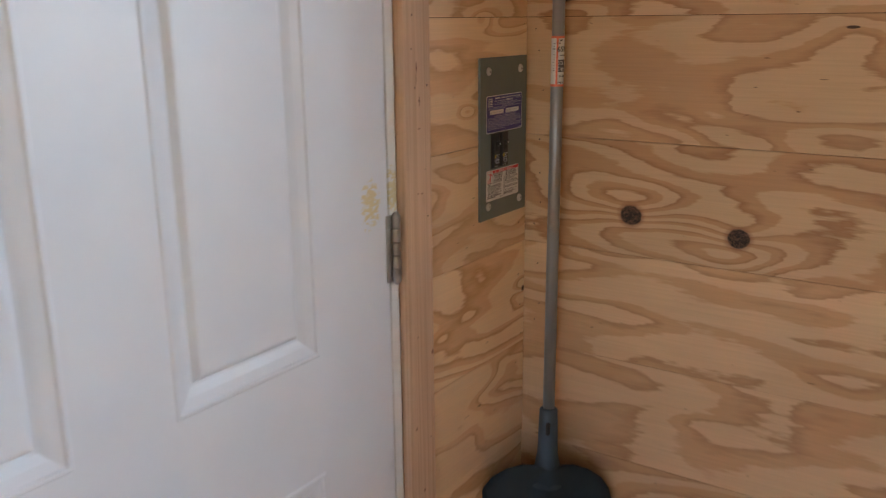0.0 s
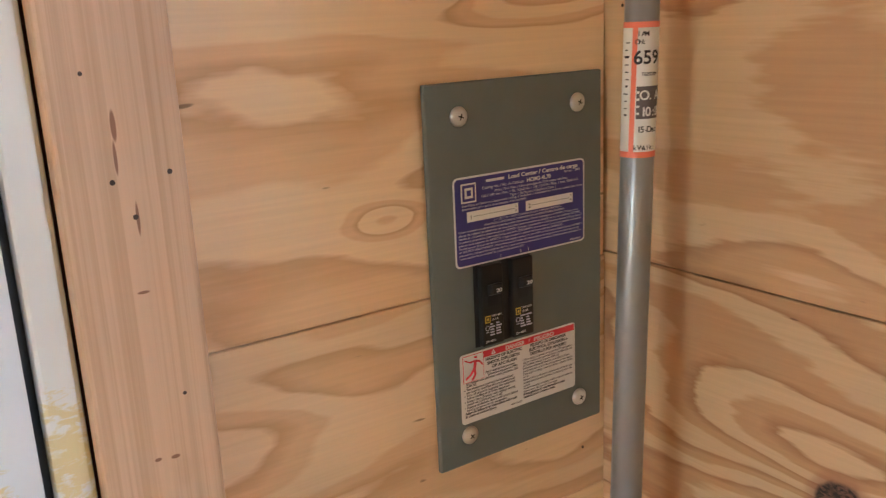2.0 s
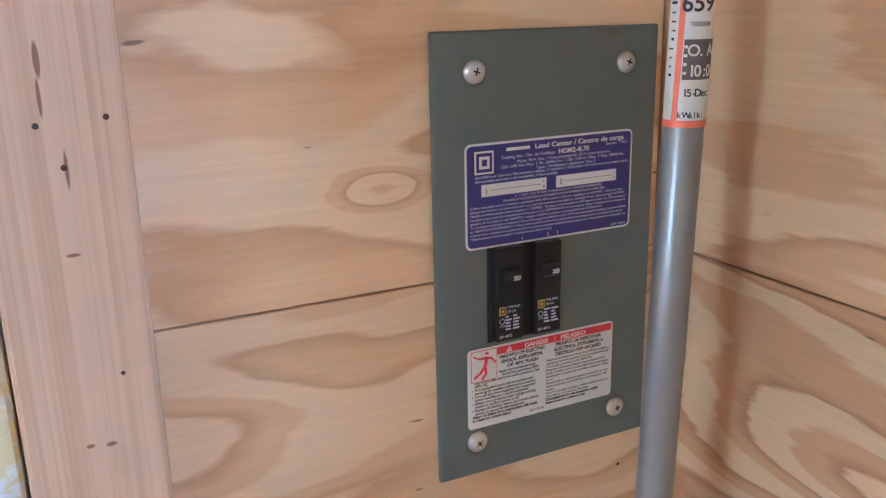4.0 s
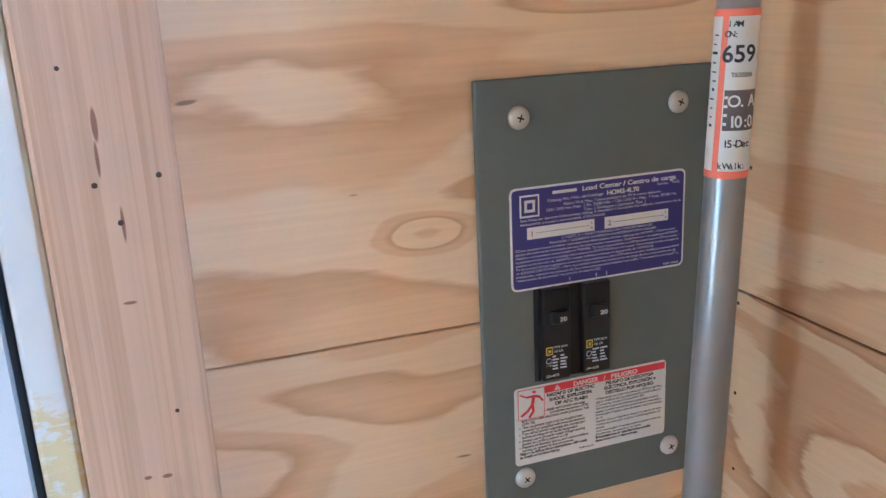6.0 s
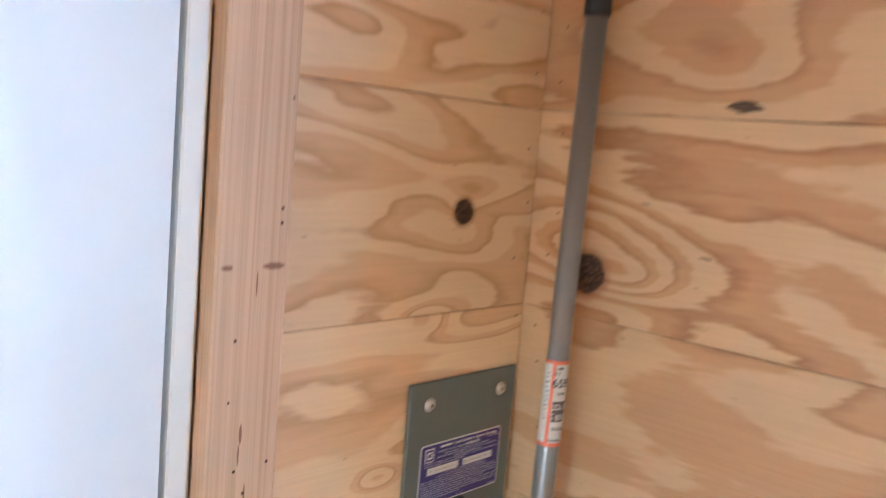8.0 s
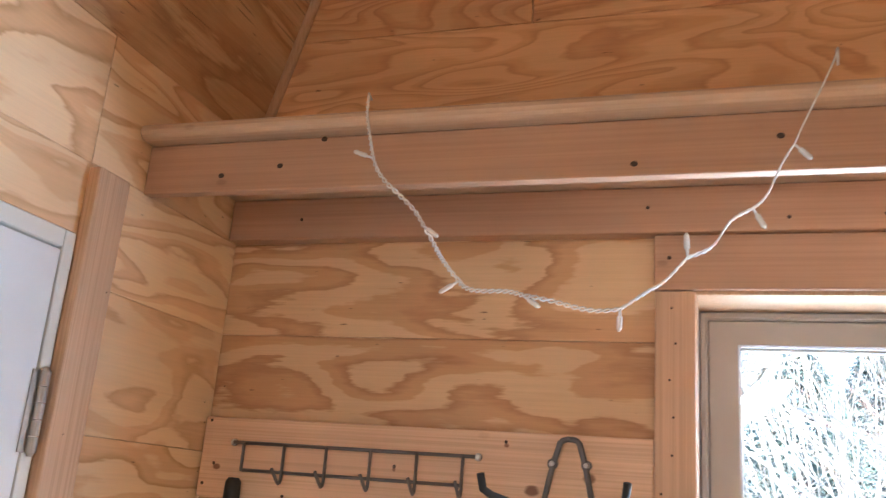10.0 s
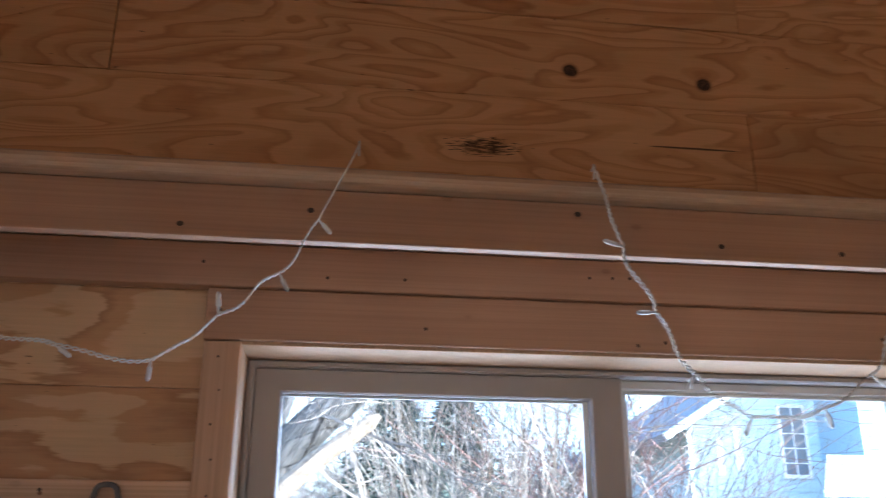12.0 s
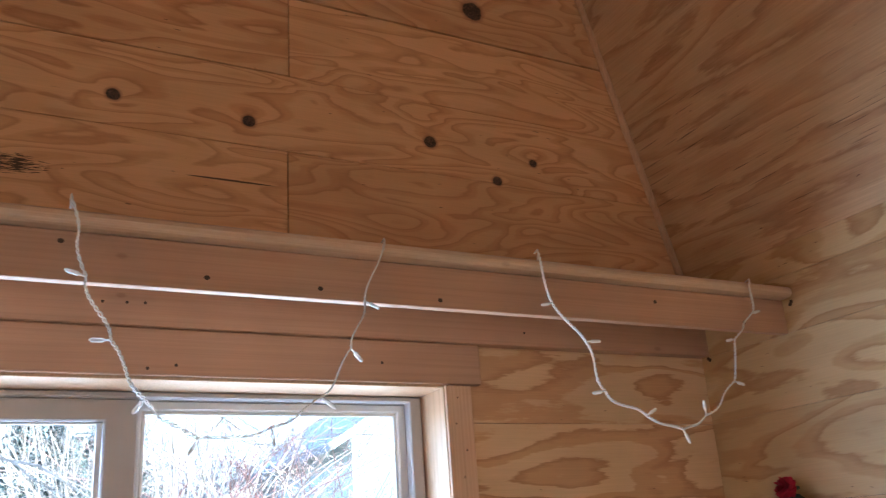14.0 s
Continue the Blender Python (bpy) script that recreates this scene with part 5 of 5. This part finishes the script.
def shrub(place, height, spread, seed, mat, label, stems=26, thick=0.017):
    sh = thing("shrub", label, "shrub", place)
    rng = random.Random(seed)
    bm = bmesh.new()
    for k in range(stems):
        a = rng.uniform(0, 2 * math.pi)
        lean = rng.uniform(0.05, spread)
        st = Vector(place) + Vector((rng.uniform(-0.3, 0.3), rng.uniform(-0.3, 0.3), -0.01))
        grow(bm, st, (math.cos(a) * lean, math.sin(a) * lean, 1), height * rng.uniform(0.55, 0.8), thick, rng, 3, 4, 0.42, 3, 0.02)
    sub("branches", bm, mat, sh)


shrub((2.2, 10.2, -0.35), 6.6, 0.42, 31, M_TWIG, "tall bare shrub with pale tangled twigs", 36)
shrub((1.4, 11.6, -0.35), 7.0, 0.4, 35, M_TWIG, "bare shrub with pale tangled twigs", 26)
shrub((-1.6, 12.0, -0.35), 5.6, 0.5, 33, M_TWIG, "bare shrub with grey twigs", 26)
shrub((3.3, 9.2, -0.35), 3.9, 0.45, 34, M_REDTWIG, "bare shrub with reddish twigs", 30)
shrub((4.3, 10.2, -0.35), 3.6, 0.5, 37, M_TWIG, "bare shrub with pale twigs", 20)
for k, (px, py, ht) in enumerate(((-4.2, 19, 5.6), (-2.2, 20, 5.4), (0.2, 19, 5.8), (2.4, 18, 6.2), (4.0, 19, 6.0), (5.6, 22, 5.6), (3.0, 13.5, 5.2))):
    shrub((px, py, -0.35), ht, 0.5, 60 + k, M_TWIG if k % 3 else M_BARK, "tall bare thicket behind the garden", 24, 0.02)


def conifer(place, height, width, seed):
    co = thing("conifer", "dark green evergreen behind the bare shrubs", "tree", place)
    sub("trunk", tube([place, (place[0], place[1], place[2] + height)], [0.12, 0.02], 8), M_BARK, co)
    rng = random.Random(seed)
    bm = bmesh.new()
    a0 = lambda s_, k_: (s_ * 1.3 + k_ * 0.37) % 6.28
    for k in range(4200):
        u = rng.random() ** 0.8
        r = width * (1 - u) ** 0.75 * math.sqrt(rng.random()) * (0.8 + 0.2 * math.sin(u * 17 + 2 * a0(seed, k))) + 0.04
        a = rng.uniform(0, 2 * math.pi)
        c = Vector((place[0] + r * math.cos(a), place[1] + r * math.sin(a), place[2] + 0.3 + (height - 0.3) * u))
        d = Vector((math.cos(a) + rng.uniform(-0.5, 0.5), math.sin(a) + rng.uniform(-0.5, 0.5), rng.uniform(-0.6, 0.2))).normalized()
        s = d.orthogonal().normalized()
        ln, w = rng.uniform(0.12, 0.26), rng.uniform(0.02, 0.045)
        tip, base = c + d * ln, c
        v = [bm.verts.new(q) for q in (base + s * w, base - s * w, tip, base + d.cross(s) * w)]
        bm.faces.new((v[0], v[1], v[2]))
        bm.faces.new((v[1], v[3], v[2]))
        bm.faces.new((v[3], v[0], v[2]))
    sub("crown", bm, M_NEEDLE, co, "dense dark needles")


conifer((1.35, 15.5, -0.35), 5.0, 2.1, 41)
conifer((2.6, 16.5, -0.35), 5.2, 1.9, 42)


def house():
    hs = thing("house", "pale blue clapboard house with white-trimmed windows", "house", (10.5, 18.0, -0.35))
    front = prism([(6.95, -0.35), (14.5, -0.35), (14.5, 4.0), (10.7, 6.35), (6.95, 4.05)], 16.0, 24.0)
    wall = sub("wall", front, M_SIDING, hs, "pale blue clapboard wall")
    for k in range(22):
        z = 0.9 + 0.22 * k
        x0 = 6.95 if z < 4.0 else 6.95 + (z - 4.05) * 1.63 + 0.1
        if x0 < 9.6:
            sub("clapboard", box((x0, 15.975, z), (9.62, 16.0, z + 0.2)), M_SIDING, wall)
    roof = bmesh.new()
    for sx in (-1, 1):
        e = (6.35, 3.72) if sx < 0 else (15.1, 3.72)
        r = [(e[0], e[1]), (10.7, 6.42), (10.7, 6.57), (e[0], e[1] + 0.15)]
        f = [roof.verts.new((x, 15.6, z)) for x, z in r]
        b = [roof.verts.new((x, 24.4, z)) for x, z in r]
        roof.faces.new(f)
        roof.faces.new(b[::-1])
        for i in range(4):
            j = (i + 1) % 4
            roof.faces.new((f[i], b[i], b[j], f[j]))
    bmesh.ops.recalc_face_normals(roof, faces=roof.faces)
    sub("roof", roof, M_SHINGLE, hs, "grey shingle roof")
    sub("rake_board", tube([(6.35, 15.58, 3.80), (10.7, 15.58, 6.50)], 0.09, 4), M_WHITE, hs)
    wing = sub("wing", box((9.62, 14.6, -0.35), (14.0, 20.0, 6.2)), M_SIDING_SHADED, hs, "blue clapboard wing with its shade coloured into the siding")
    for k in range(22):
        sub("clapboard", box((9.62, 14.575, 1.0 + 0.23 * k), (14.0, 14.6, 1.0 + 0.23 * k + 0.21)), M_SIDING_SHADED, wing)
    for x0, x1, z0, z1 in ((8.80, 9.38, 3.12, 4.52), (7.86, 8.02, 3.25, 4.10), (7.50, 7.62, 3.15, 3.88)):
        w = sub("window", ring(x0, x1, z0, z1, 0.06, 0.06, 0.07, 0.06, 15.94, 15.98, 0), M_WHITE, hs)
        sub("pane", box((x0 + 0.05, 15.955, z0 + 0.05), (x1 - 0.05, 15.965, z1 - 0.05)), M_DARKPANE, w)
        for k in range(1, 5):
            zz = z0 + (z1 - z0) * k / 5
            sub("bar", box((x0 + 0.05, 15.945, zz - 0.012), (x1 - 0.05, 15.955, zz + 0.012)), M_WHITE, w)
        sub("bar", box(((x0 + x1) / 2 - 0.014, 15.943, z0 + 0.05), ((x0 + x1) / 2 + 0.014, 15.953, z1 - 0.05)), M_WHITE, w)
    por = bmesh.new()
    v = [por.verts.new(p) for p in ((8.2, 13.6, 2.78), (10.6, 13.6, 2.78), (10.6, 14.58, 3.42), (8.9, 14.58, 3.42), (8.2, 13.6, 2.66), (10.6, 13.6, 2.66), (10.6, 14.58, 3.30), (8.9, 14.58, 3.30))]
    for q in ((0, 1, 2, 3), (7, 6, 5, 4), (0, 4, 5, 1), (1, 5, 6, 2), (2, 6, 7, 3), (3, 7, 4, 0)):
        por.faces.new([v[i] for i in q])
    bmesh.ops.recalc_face_normals(por, faces=por.faces)
    sub("porch_roof", por, M_SHINGLE, hs, "low porch roof")
    sub("porch_fascia", box((8.16, 13.54, 2.64), (10.62, 13.6, 2.74)), M_SIDING, hs)
    for xx in (8.35, 10.4):
        sub("porch_post", box((xx, 13.7, -0.35), (xx + 0.12, 13.82, 2.66)), M_WHITE, hs)


house()


def far_woods():
    """Leafless undergrowth and treetops beyond the garden, too many twigs to count."""
    rng = random.Random(77)
    verts, faces = [], []

    def stick(p, q, r):
        d = (q - p).normalized()
        a = d.orthogonal().normalized()
        b = d.cross(a)
        i = len(verts)
        for c, k in ((p, r), (q, r * 0.5)):
            for t in (0, 2.09, 4.19):
                verts.append(c + (a * math.cos(t) + b * math.sin(t)) * k)
        for k in range(3):
            m = (k + 1) % 3
            faces.append((i + k, i + m, i + 3 + m, i + 3 + k))

    for _ in range(620):
        x, y = rng.uniform(-9, 8.5), rng.uniform(21, 29)
        top = (4.2 + 0.9 * math.sin(x * 1.1) + 0.6 * math.sin(x * 2.9 + 1)) * rng.uniform(0.55, 1.25)
        p = Vector((x, y, -0.4))
        d = Vector((rng.uniform(-0.25, 0.25), rng.uniform(-0.2, 0.2), 1))
        r = rng.uniform(0.012, 0.035)
        for k in range(6):
            q = p + (d + Vector((rng.uniform(-0.25, 0.25), rng.uniform(-0.25, 0.25), 0))) * top / 6
            stick(p, q, r * (1 - k * 0.12))
            if k > 1:
                for _b in range(5):
                    e = Vector((rng.uniform(-1, 1), rng.uniform(-0.8, 0.8), rng.uniform(-0.2, 0.9))) * rng.uniform(0.35, 0.95)
                    stick(q, q + e, 0.010)
                    for _c in range(3):
                        f = e * rng.uniform(0.3, 1)
                        stick(q + f, q + f + Vector((rng.uniform(-1, 1), rng.uniform(-1, 1), rng.uniform(-0.6, 0.9))) * 0.38, 0.0065)
            p = q
    me = bpy.data.meshes.new("far_woods")
    me.from_pydata([tuple(v) for v in verts], [], faces)
    me.materials.append(M_FAR)
    tagged(new("far_woods", me), "bare grey-brown woods beyond the garden", "woods", kind="stuff")


M_FAR = leafy("far_twigs", (0.10, 0.085, 0.09), (0.22, 0.19, 0.18), 1.2)
far_woods()
